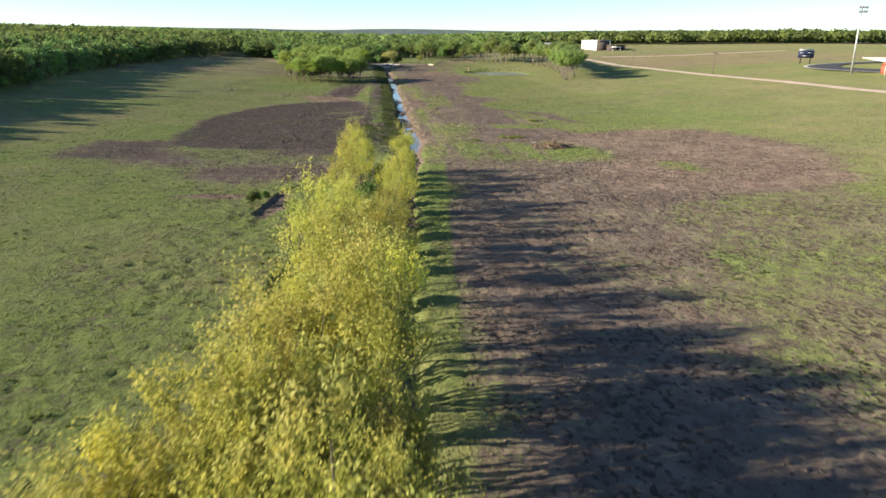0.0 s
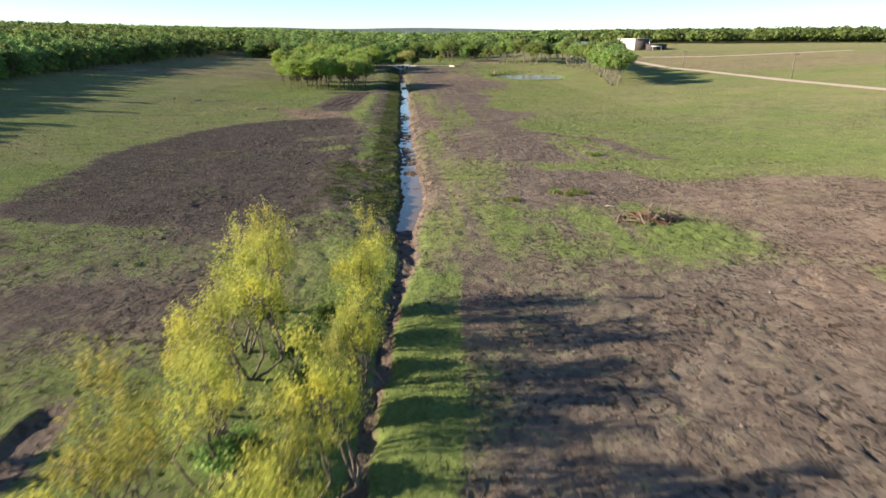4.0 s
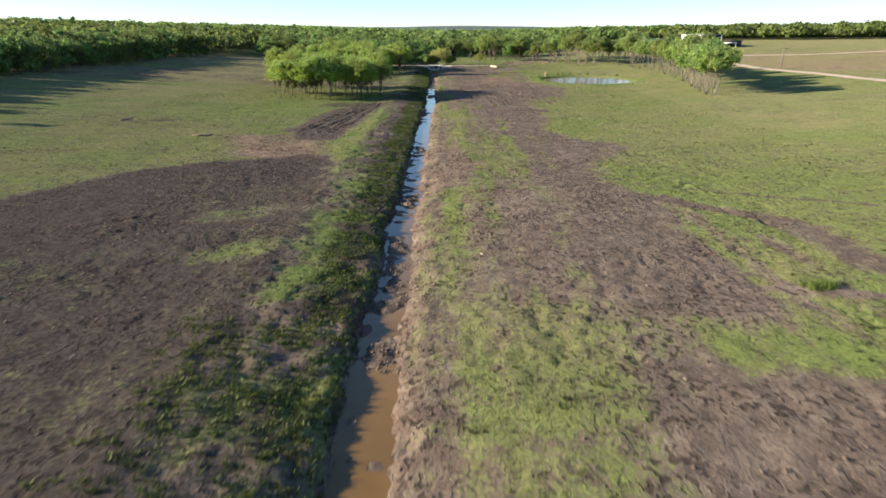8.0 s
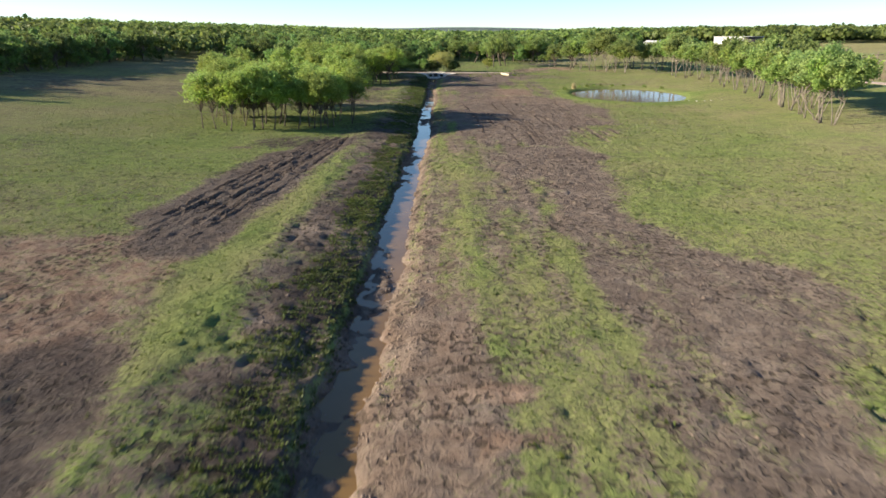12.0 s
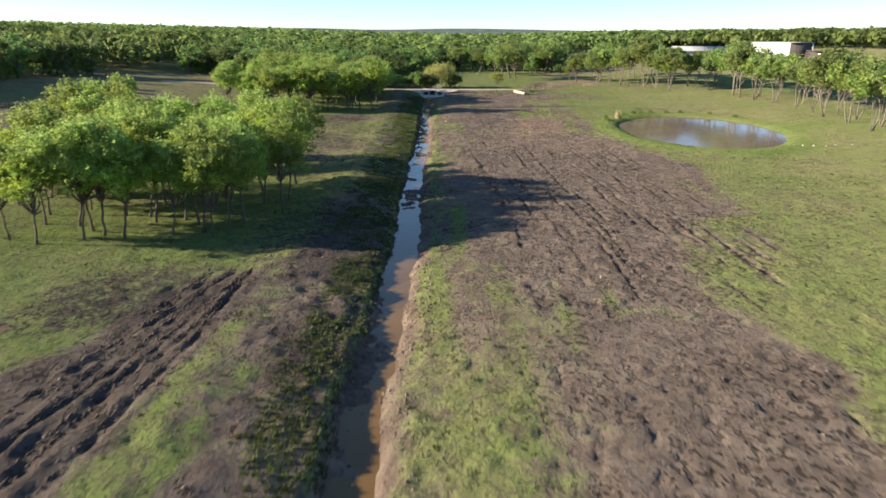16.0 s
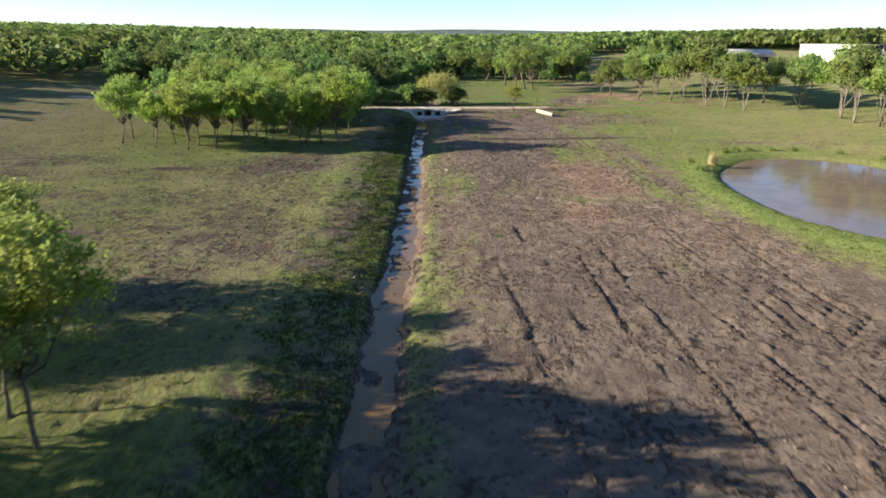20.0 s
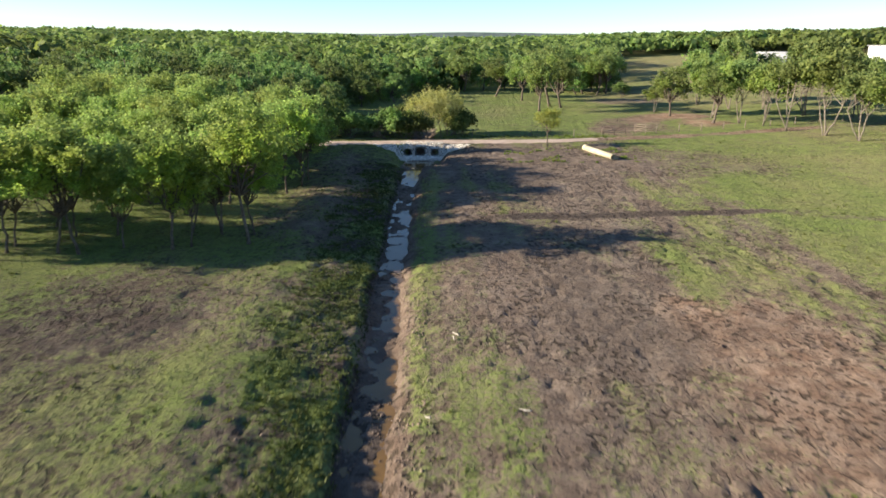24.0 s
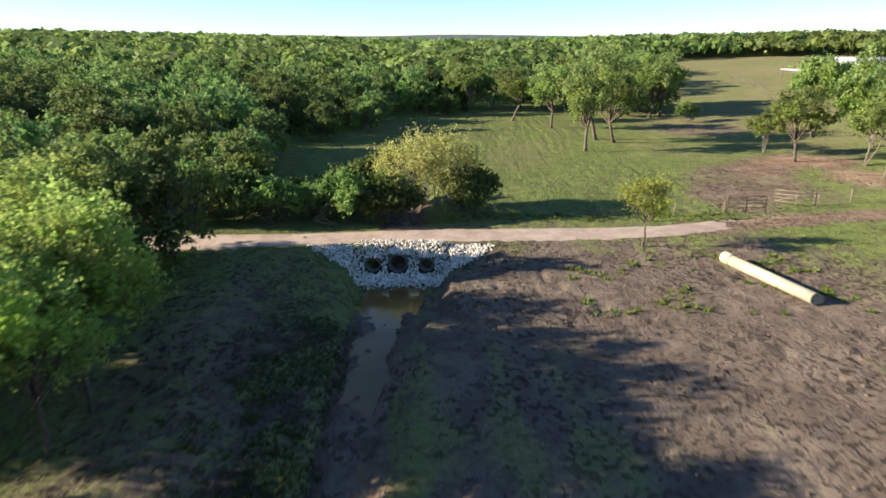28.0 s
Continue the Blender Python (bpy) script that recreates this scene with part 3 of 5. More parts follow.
    weeds = on * step(d, -7.2, -4.5) * (1 - step(d, -1.7, -1.1)) * (1 - step(y, 300, 318))
    g = g + weeds * (-0.52 - 0.24 * step(y, 118, 132) * (1 - step(y, 196, 206)) + 0.34 * step(y, 215, 235) + 1.4 * (fbm(x, y, 2.2, 3, 83) - 0.5))
    lush = lush + 0.15 * weeds
    damp = np.maximum(damp, 0.75 * on * step(d, -6.0, -3.0) * (1 - step(d, -1.2, -0.5)) * step(fbm(x, y, 5.0, 3, 84), 0.35, 0.6))
    bed = step(d, -1.35, -1.0) * (1 - step(d, 0.7, 1.3 + 1.0 * (vnoise(y, 0 * y, 4.0, 13) - 0.3))) * (1 - step(y, 336, 346)) * step(y, 30, 60)
    g = g * (1 - bed)
    damp = damp * (1 - bed * step(d, 0.3, 0.7))
    tone = tone + (0.10 + 0.45 * fbm(x, y, 2.5, 3, 14) - tone) * bed * step(d, 0.2, 0.8)
    lush = lush - 0.16 * step(x, 25, 60) - 0.20 * step(-x, 10, 40) - 0.5 * step(y, 222, 240) * step(-x, -2, 12) * (1 - step(y, 262, 276))
    worn = step(y, 222, 236) * step(-x, 2, 8) * (1 - step(y, 270, 284)) * step(fbm(x, y, 5.0, 3, 87), 0.35, 0.6)
    g = g - 0.27 * worn
    damp = np.maximum(damp, 0.5 * worn)
    lush = lush - 0.5 * step(y, 235, 330) * step(-x, 34, 50)
    lush = lush + 0.14 * step(y, 328, 334) - 0.45 * step(y, 350, 380) * step(x, 30, 42)
    p = pond_d(x, y)
    rim = step(p, 0.96, 1.0) * (1 - step(p, 1.25, 1.45))
    g = np.where(p < 0.98, 0.05, g + 0.7 * rim)
    lush = lush + 0.25 * rim
    # the grazed field behind the lane
    far = step(x, 93, 97) * step(y, 225, 260) * (1 - step(y, 330, 370)) * (1 - step(x, 170, 230))
    g = g - 0.22 * far
    tone = tone + 0.35 * far
    lush = lush - 0.4 * far
    _, st = ruts(x, y)
    g = g - 0.5 * st
    damp = np.maximum(damp, 0.2 * st)
    return np.clip(g, -0.2, 1.25), np.clip(tone, 0, 1), np.clip(lush, 0, 1.1), np.clip(damp, 0, 1)


def height(x, y):
    x, y = np.asarray(x, dtype=float), np.asarray(y, dtype=float)
    z = broad(x, y)
    near = (1 - step(np.abs(x), 120, 200)) * (1 - step(y, 420, 520))
    z = z + near * (0.35 * (fbm(x, y, 22.0, 2, 1) - 0.5) + 0.10 * (fbm(x, y, 3.0, 2, 7) - 0.5))
    small = (0.5 + 0.5 * step(y, 66, 90) - 0.25 * step(y, 285, 318)) * (1 - step(y, 336, 350)) * step(y, -60, -20)
    d = (x - ditch_x(y)) / ditch_w(y)
    prof = np.interp(d, (-9.0, -6.3, -3.6, -1.45, -0.85, 0.48, 0.82, 1.7, 4.5), (0.0, 0.22, -0.04, -0.34, -0.84, -0.86, -0.58, -0.26, 0.0)) * (1 + 0.46 * step(y, 272, 322))
    bank = np.exp(-((np.abs(d + 0.1) - 1.1) / 0.8) ** 2)
    z = z + small * prof + 0.34 * (fbm(x, y, 0.9, 3, 15) - 0.5) * (bank + 0.6 * step(d, -6, -4) * (1 - step(d, 1, 3)))
    bed = step(d, -0.9, -0.6) * (1 - step(d, 0.3, 0.7))
    bar = step(fbm(y, 0 * y, 7.0, 2, 17), 0.40, 0.50) * (0.35 + 0.65 * step(vnoise(x * 1.6, y, 1.6, 21), 0.3, 0.6))
    z = z + bed * (0.13 * bar + 0.20 * bar * (fbm(x, y, 0.7, 3, 16) - 0.5) - 0.06 * step(d, 0.0, 0.5) * (1 - bar) - 0.01)
    # the lane crosses on a low bank
    lane = step(y, 320.6, 323.2) * (1 - step(y, 327.0, 330.0)) * (1 - step(np.abs(x - 1.7), 26, 40))
    z = z * (1 - lane) + lane * (broad(x, y) + 0.14)
    basin = step(y, 311, 316) * (1 - step(y, 320.9, 321.7)) * (1 - step(np.abs(x - 1.8), 2.0, 3.2))
    z = z + basin * (np.minimum(z, -0.10 + 0.12 * (fbm(x, y, 1.2, 2, 29) - 0.5)) - z)
    furrow = step(d, 1.3, 2.2) * (1 - step(d, 6.0, 8.0)) * step(y, 96, 104) * (1 - step(y, 150, 165))
    z = z + furrow * 0.07 * np.sin(6.283 * (y + 0.25 * x + 1.5 * fbm(x, y, 4.0, 2, 31)) / 0.95) * step(fbm(x, y, 3.0, 2, 37), 0.35, 0.6)
    p = pond_d(x, y)
    z = z + (0.26 - z) * (1 - step(p, 1.15, 1.7))
    z = np.where(p < 1.6, z + 0.22 * np.exp(-((p - 1.22) / 0.12) ** 2) - 1.0 * (1 - step(p, 0.86, 1.10)), z)
    # the stripped slot
    u, v = x + 7.9, y - 52.3
    a = radians(-6)
    u, v = u * np.cos(a) + v * np.sin(a), -u * np.sin(a) + v * np.cos(a)
    slot = (1 - step(np.abs(u), 0.5, 0.68)) * (1 - step(np.abs(v), 3.5, 3.75))
    z = z - 0.10 * slot + 0.10 * np.exp(-((u + 0.85) / 0.2) ** 2) * (1 - step(np.abs(v), 3.3, 3.8))
    dep, st = ruts(x, y)
    z = z + dep
    g = 1 - step(0.5 * (st + 0.0), 0.0, 0.5)
    rough = (1 - step(np.abs(x - 4), 40, 70)) * step(p, 1.0, 1.1) * (1 - lane)
    hoof = step(vnoise(x, y, 0.42, 57), 0.70, 0.86) * step(fbm(x, y, 5.0, 2, 58), 0.40, 0.60)
    z = z + rough * (0.11 * (fbm(x, y, 0.62, 2, 55) - 0.5) - 0.09 * hoof)
    return z + near * (0.12 * (fbm(x, y, 0.9, 3, 19) - 0.5) + 0.22 * (1 - g) * (fbm(x, y, 0.6, 2, 18) - 0.5))


SHEET = []


def lie(x, y):
    """The height of the finished ground sheet."""
    xs, ys, Z = SHEET
    x, y = np.asarray(x, dtype=float), np.asarray(y, dtype=float)
    i, j = np.clip(np.searchsorted(xs, x) - 1, 0, len(xs) - 2), np.clip(np.searchsorted(ys, y) - 1, 0, len(ys) - 2)
    u, v = (x - xs[i]) / (xs[i + 1] - xs[i]), (y - ys[j]) / (ys[j + 1] - ys[j])
    return (Z[j, i] * (1 - u) + Z[j, i + 1] * u) * (1 - v) + (Z[j + 1, i] * (1 - u) + Z[j + 1, i + 1] * u) * v


def zat(x, y):
    return float(lie(x, y))


def spread(start, stepping, grow, end):
    out, s = [start], stepping
    while out[-1] < end:
        out.append(out[-1] + s)
        s *= grow
    return out


def build_ground():
    dense_x = np.arange(-13, 26.01, 0.16)
    left = [-v for v in spread(13, 0.25, 1.05, 4500)][1:][::-1]
    right = spread(26, 0.25, 1.05, 4500)[1:]
    xs = np.array(left + list(dense_x) + right)
    dense_y = np.arange(12, 334.01, 0.26)
    ys = np.array([-v for v in spread(-12, 0.8, 1.25, 900)][1:][::-1] + list(dense_y) + spread(334, 0.5, 1.05, 5000)[1:])
    X, Y = np.meshgrid(xs, ys, indexing="xy")
    Z = height(X, Y)
    SHEET.extend((xs, ys, Z))
    v = np.stack([X, Y, Z], -1).reshape(-1, 3)
    nx, ny = len(xs), len(ys)
    i, j = np.meshgrid(np.arange(nx - 1), np.arange(ny - 1), indexing="xy")
    q = np.stack([j * nx + i, j * nx + i + 1, (j + 1) * nx + i + 1, (j + 1) * nx + i], -1).reshape(-1, 4)
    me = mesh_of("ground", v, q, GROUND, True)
    g, tone, lush, damp = cover(X.ravel(), Y.ravel())
    col = me.color_attributes.new("cover", "FLOAT_COLOR", "POINT")
    col.data.foreach_set("color", np.stack([g, tone, lush, damp], -1).astype(np.float32).ravel())
    return tagged(new("ground", me), "pasture with bare brown soil patches, ruts and a muddy ditch", "ground", kind="structure")


ground = build_ground()


def build_water():
    ys = np.arange(68, 320, 0.5)
    c = ditch_x(ys)
    g = Geo()
    wide = 1.25 * ditch_w(ys)
    v = np.stack([np.stack([c - wide, ys, water_z(ys)], -1), np.stack([c + wide, ys, water_z(ys)], -1)], 1).reshape(-1, 3)
    k = np.arange(len(ys) - 1) * 2
    g.add(v, np.stack([k, k + 1, k + 3, k + 2], -1))
    tagged(new("ditch_water", g.mesh("ditch_water", WATER_MUD)), "shallow muddy water lying in the ditch bed", "water", kind="structure")
    cx, cy, rx, ry, a = POND
    th = np.linspace(0, 2 * np.pi, 72, endpoint=False)
    u, w = rx * 1.09 * np.cos(th), ry * 1.09 * np.sin(th)
    ring = np.stack([cx + u * np.cos(a) - w * np.sin(a), cy + u * np.sin(a) + w * np.cos(a), 0 * u + POND_Z], -1)
    g = Geo().add(np.concatenate([ring, [(cx, cy, POND_Z)]]), tris=[(72, i, (i + 1) % 72) for i in range(72)])
    tagged(new("pond_water", g.mesh("pond_water", WATER_POND)), "still brown pond water reflecting the sky", "water", kind="structure")


build_water()


def ribbon(name, path, wide, lift, mat, label, category):
    """A lane that follows the ground along a path."""
    pts = np.asarray(path, dtype=float)
    s = np.concatenate([[0], np.cumsum(np.linalg.norm(np.diff(pts, axis=0), axis=1))])
    t = np.arange(0, s[-1], 0.6 if s[-1] < 150 else 3.0)
    p = np.stack([np.interp(t, s, pts[:, 0]), np.interp(t, s, pts[:, 1])], -1)
    d = np.gradient(p, axis=0)
    d /= np.linalg.norm(d, axis=1)[:, None]
    nrm = np.stack([-d[:, 1], d[:, 0]], -1)
    cols = np.linspace(-0.5, 0.5, 7)
    wid = wide * (1 + 0.25 * (vnoise(t, 0 * t, 5.0, 33) - 0.5))
    xy = p[:, None] + nrm[:, None] * (cols[None, :] * wid[:, None])[..., None]
    z = lie(xy[..., 0], xy[..., 1]) + lift - 0.10 * (np.abs(cols)[None] > 0.45) - 0.14 * step(xy[..., 0], 17, 36) * (name == "road") * (0.4 + 1.2 * vnoise(xy[..., 0], xy[..., 1], 1.7, 71)) + 0.02 * (fbm(xy[..., 0], xy[..., 1], 1.2, 2, 44) - 0.5)
    v = np.concatenate([xy, z[..., None]], -1).reshape(-1, 3)
    n, k = len(t), 7
    i, j = np.meshgrid(np.arange(k - 1), np.arange(n - 1), indexing="xy")
    q = np.stack([j * k + i, j * k + i + 1, (j + 1) * k + i + 1, (j + 1) * k + i], -1).reshape(-1, 4)
    return tagged(new(name, mesh_of(name, v, q, mat, True)), label, category, kind="structure")


ribbon("road", ((-60, 322.0), (-30, 322.0), (-9, 323.2), (2, 324.6), (10, 324.9), (15, 325.1), (19, 325.8), (25, 328.0), (37, 331.0)), 3.2, 0.05, GRAVEL, "pale gravel lane crossing the ditch on a culvert", "road")
ribbon("farm_lane", ((96, 90), (94, 150), (92.5, 200), (91.5, 260), (92.5, 330), (100, 400), (112, 440)), 3.0, 0.12, GRAVEL, "pale dirt lane along the far pasture", "road")
ribbon("field_track", ((104, 338), (125, 322), (150, 322), (190, 330)), 3.0, 0.12, GRAVEL, "pale dirt track across the grazed field", "road")


# ---- trees ----
def bent(a, b, rng, wob, n=5):
    """A path from a to b with a few bends."""
    a, b = np.asarray(a, dtype=float), np.asarray(b, dtype=float)
    t = np.linspace(0, 1, n)[:, None]
    off = rng.normal(0, wob, (n, 3)) * np.sin(np.pi * t)
    return a + (b - a) * t + off


def leaves(rng, blobs, count, size, slim=0.45, droop=0.0, shell=0.3, per=9, rise=0.5, twig=0.6, tuft=0):
    """Pointed leaves along twigs that grow out of the blobs (x, y, z, rx, rz)."""
    b = np.asarray(blobs, dtype=float)
    w = b[:, 3] ** 2 * b[:, 4]
    twigs = count // per
    count = twigs * per
    pick = rng.choice(len(b), twigs, p=w / w.sum())
    d = rng.normal(size=(twigs, 3))
    d /= np.linalg.norm(d, axis=1)[:, None]
    if tuft:
        sub = rng.normal(size=(len(b), tuft, 3))
        sub[..., 2] = 0.8 * sub[..., 2] + 0.45
        sub /= np.linalg.norm(sub, axis=-1)[..., None]
        d = sub[pick, rng.integers(0, tuft, twigs)] * 0.85 + rng.normal(0, 0.20, (twigs, 3))
    r = shell + (0.95 - shell) * rng.random(twigs) ** 0.7 if not tuft else np.ones(twigs)
    c = b[pick, :3] + d * r[:, None] * np.stack([b[pick, 3], b[pick, 3], b[pick, 4]], -1)
    way = 0.7 * d + np.array([0, 0, rise]) + 0.45 * rng.normal(size=(twigs, 3))
    way /= np.linalg.norm(way, axis=1)[:, None]
    long = twig * b[pick, 3] * (0.5 + rng.random(twigs))
    u = rng.random((twigs, per))
    c = (c[:, None] + way[:, None] * (u * long[:, None])[..., None] + rng.normal(0, size * 0.45, (twigs, per, 3))).reshape(-1, 3)
    d = np.repeat(d, per, axis=0)
    a = rng.normal(size=(count, 3))
    a[:, 2] -= droop * 2.0
    a /= np.linalg.norm(a, axis=1)[:, None]
    o = np.cross(a, d + 0.6 * rng.normal(size=(count, 3)))
    o /= np.linalg.norm(o, axis=1)[:, None] + 1e-9
    s = size * (0.6 + 0.8 * rng.random(count))[:, None]
    v = np.stack([c - a * s * 0.5, c + o * s * slim * 0.62 + a * s * 0.18, c - o * s * slim * 0.62 + a * s * 0.42], 1).reshape(-1, 3)
    q = np.arange(count * 3).reshape(-1, 3)
    return v, q


def make_tree(name, rng, tall, spread_r, clear, stems, blobs_n, count, size, leaf, bark, thick=0.16, slim=0.45, droop=0.0, low=0.0, label="", category="tree", lean=0.5, rise=0.5, twig=0.6, twiggy=3, tuft=0, plume=1.0, skirt=False):
    """A tree with one or several stems, limbs and a crown of leaves; its root stands at the origin."""
    ob = new(name)
    blobs, limbs = [], []
    trunks = []
    for s in range(stems):
        ang = rng.random() * 6.28
        fx, fy = (0.25 * math.cos(ang), 0.25 * math.sin(ang)) if stems > 1 else (0, 0)
        top = np.array([fx + rng.normal(0, lean), fy + rng.normal(0, lean), clear * rng.uniform(0.85, 1.15)])
        trunks.append((bent((fx * 0.4, fy * 0.4, -0.15), top, rng, 0.045, 5), thick * (1.0 if stems == 1 else rng.uniform(0.55, 0.85))))
    for i in range(blobs_n):
        a = 6.283 * (i + rng.random() * 0.8) / blobs_n
        f = math.sqrt((i + 0.5) / blobs_n)
        rr = spread_r * 0.72 * f * rng.uniform(0.75, 1.15)
        zz = low + (tall - low) * (1 - 0.42 * f * f) * rng.uniform(0.72, 0.93)
        if i % 3 == 2:
            zz = low + (tall - low) * rng.uniform(0.42, 0.62)
        if skirt and i % 3 == 1:
            zz, rr = tall * rng.uniform(0.14, 0.34), spread_r * rng.uniform(0.35, 0.7)
        br = spread_r * rng.uniform(0.26, 0.42)
        blobs.append((rr * math.cos(a * 2.4), rr * math.sin(a * 2.4), zz, br, plume * br * rng.uniform(0.55, 0.85)))
    g = Geo()
    for path, r in trunks:
        g.tube(path, np.linspace(r, r * 0.7, len(path)) * np.array([1.35, 1.0, 1.0, 1.0, 1.0]), 7)
    part("trunk", g.mesh("trunk", bark, True), ob)
    groups = [Geo() for _ in range(min(4, blobs_n))]
    for i, bl in enumerate(blobs):
        path, r = trunks[i % len(trunks)]
        tip = np.array(bl[:3]) + (0, 0, bl[4] * 0.3)
        main = bent(path[-1], tip, rng, 0.16, 5)
        gg = groups[i % len(groups)]
        gg.tube(main, np.linspace(r * 0.6, 0.015, 5), 4, False)
        for _ in range(twiggy):
            q = main[rng.integers(2, 4)]
            gg.tube(bent(q, q + rng.normal(0, bl[3] * 0.6, 3) + (0, 0, bl[4] * 0.4), rng, 0.06, 3), np.linspace(r * 0.22, 0.008, 3), 3, False)
    for gg in groups:
        if gg.n:
            part("limb", gg.mesh("limb", bark, True), ob)
    v, q = leaves(rng, blobs, count, size, slim, droop, rise=rise, twig=twig, tuft=tuft)
    part("crown", mesh_of("crown", v, q, leaf), ob)
    return tagged(ob, label, category)


class Kind:
    """Some forms of one kind of tree; the first placing of each form is the form itself."""

    def __init__(self, forms, group=""):
        self.forms, self.used, self.group = forms, [False] * len(forms), group

    def place(self, i, x, y, size=1.0, tall=1.0, turn=None, rng=RNG, sink=0.0):
        i %= len(self.forms)
        turn = rng.random() * 360 if turn is None else turn
        m = pose(x, y, zat(x, y) - sink, 0, 0, turn)
        base = self.forms[i]
        if self.used[i]:
            ob = copy_thing(base, m @ Matrix.Diagonal((size, size, size * tall, 1)))
            if base.scale[0] != 1.0:
                ob.matrix_basis = m @ Matrix.Diagonal((size, size, size * tall, 1))
        else:
            ob, self.used[i] = base, True
            ob.matrix_basis = m @ Matrix.Diagonal((size, size, size * tall, 1))
        if self.group:
            ob["group"] = self.group
        return ob


def forms(n, seed, name, **kw):
    return [make_tree(name, np.random.default_rng(seed + i), **kw) for i in range(n)]


willow = Kind(forms(5, 100, "willow", tall=5.6, spread_r=1.7, clear=1.5, stems=4, blobs_n=9, count=4900, size=0.112, rise=1.5, twig=1.0, tuft=5, plume=1.9, leaf=LEAF_WILLOW, bark=BARK, thick=0.10, slim=0.42, droop=0.3, low=0.9,
                    label="young yellow-green willow with several thin stems beside the ditch", lean=0.7), "willows along the ditch")
grove = Kind(forms(6, 200, "elm_tree", tall=7.4, spread_r=2.7, clear=2.3, stems=1, blobs_n=15, count=10400, size=0.142, twig=0.42, rise=0.5, tuft=7, leaf=LEAF_GREEN, bark=BARK, thick=0.085, slim=0.7, low=0.7, lean=0.22,
                   label="slender fresh-green tree with a bare lower trunk in the grove"), "trees of the groves")
row = Kind(forms(5, 300, "mesquite_tree", tall=7.2, spread_r=3.0, clear=2.5, stems=3, blobs_n=12, count=7200, size=0.29, tuft=7, twig=0.5, leaf=LEAF_ROW, bark=BARK_PALE, thick=0.105, slim=0.6, low=1.5,
                 label="green tree with pale leaning trunks in a row on the pasture", lean=0.6), "tree row beyond the pond")
wood = Kind(forms(6, 400, "woodland_tree", tall=9.6, spread_r=4.0, clear=2.2, stems=1, blobs_n=19, count=4200, size=0.40, twiggy=1, skirt=True, tuft=6, twig=0.4, leaf=LEAF_WOOD, bark=BARK, thick=0.22, slim=0.65, low=0.0,
                  label="dense dark green woodland tree at the edge of the woods"), "woodland trees")


def scatter(kind, pts, size=1.0, vary=0.14, tall=1.0, seed=1):
    rng = np.random.default_rng(seed)
    for n, (x, y) in enumerate(pts):
        kind.place(n, x, y, size * (1 + vary * rng.uniform(-1, 1)), tall * (1 + 0.1 * rng.uniform(-1, 1)), rng=rng)


def plant_willows():
    rng = np.random.default_rng(5)
    n = 0
    for y in np.concatenate([np.arange(2.5, 22, 1.7), np.arange(22, 65, 2.25)]):
        if y < 27:
            k = 6 if y < 15 else (4 if y < 20 else 3)
            left = -5.8 if y < 15 else (-4.6 if y < 21 else -3.8)
            spots = [left + 0.03 * y + (0.5 - left - 0.03 * y) * (i + rng.uniform(0.15, 0.85)) / k for i in range(k)]
        else:
            left = -2.9 if y < 51 else -2.5
            right = 0.6 + (0.9 if y > 50 else 0.0)
            spots = [left + rng.normal(0, 0.6)] + ([right + rng.normal(0, 0.5)] if n % 4 else [])
        for i, x in enumerate(spots):
            willow.place(n, x, y + rng.uniform(-0.55, 0.55), rng.uniform(0.74, 1.02) * (0.80 if y > 32 else 1.0), rng.uniform(0.92, 1.12), rng=rng)
            n += 1


plant_willows()
scatter(grove, ((-26.2, 209.5), (-25.2, 212), (-21.5, 204.6), (-20.6, 209), (-19.1, 204.4), (-17.6, 203.3), (-16.3, 212), (-15.6, 207.4), (-14.6, 206), (-12.9, 207.0),
                (-12.2, 202.9), (-11.4, 205.6), (-11.3, 216.8), (-8.4, 206), (-7.0, 213.4), (-7.7, 219.5), (-23, 216), (-21.5, 200.6), (-16.4, 202.2), (-10.4, 203.4), (-8.8, 204.0), (-20, 214), (-17.5, 218), (-14.2, 219.5), (-22.6, 207.2), (-18.8, 211), (-6.6, 209.6), (-8.6, 212.2), (-9.8, 216.2), (-12.2, 211.4), (-10.0, 208.4), (-17.4, 207.6), (-14.8, 201.6), (-9.4, 202.2), (-17.2, 201.2), (-19.6, 200.2), (-23.2, 201.2), (-23.5, 232.0), (-27, 231.4), (-30.5, 231), (-25, 225.4), (-29, 224.6), (-14.2, 229.4), (-18.4, 231.2), (-17.0, 226.2), (-12.4, 225.0), (-21.6, 227.6), (-9.8, 221.4)), size=0.97, vary=0.16, seed=3)
scatter(grove, ((-33.3, 285.4), (-31.6, 287), (-26.5, 285.5), (-24.3, 282.6), (-22.2, 282.6), (-22.0, 287), (-19.6, 285.0), (-19.5, 290.0), (-17.2, 285.7), (-18.2, 293.6), (-15.3, 290.0),
                (-12.6, 286.6), (-10.7, 287.0), (-8.2, 286.2), (-11.5, 283.4), (-15.6, 283), (-19, 281.6), (-27.2, 283), (-24.6, 279.6), (-28.6, 280.4), (-28, 291.5), (-31.5, 294.6), (-27.4, 297.2), (-33, 281.6)), size=0.92, vary=0.2, seed=4)


def fill_grove():
    """The thick part of the second grove, up to the lane."""
    rng = np.random.default_rng(12)
    n = 0
    for y in np.arange(300.5, 321, 3.6):
        for x in np.arange(-32, -6.2 if y < 305 else (-13.5 if y < 312 else -19.0), 4.2):
            px_, py_ = x + rng.uniform(-1.2, 1.2), y + rng.uniform(-1.2, 1.2)
            grove.place(n, min(px_, -7.9), py_, rng.uniform(1.02, 1.2) * (0.82 if px_ > -17 else 1.0), rng.uniform(0.92, 1.06), rng=rng)
            n += 1


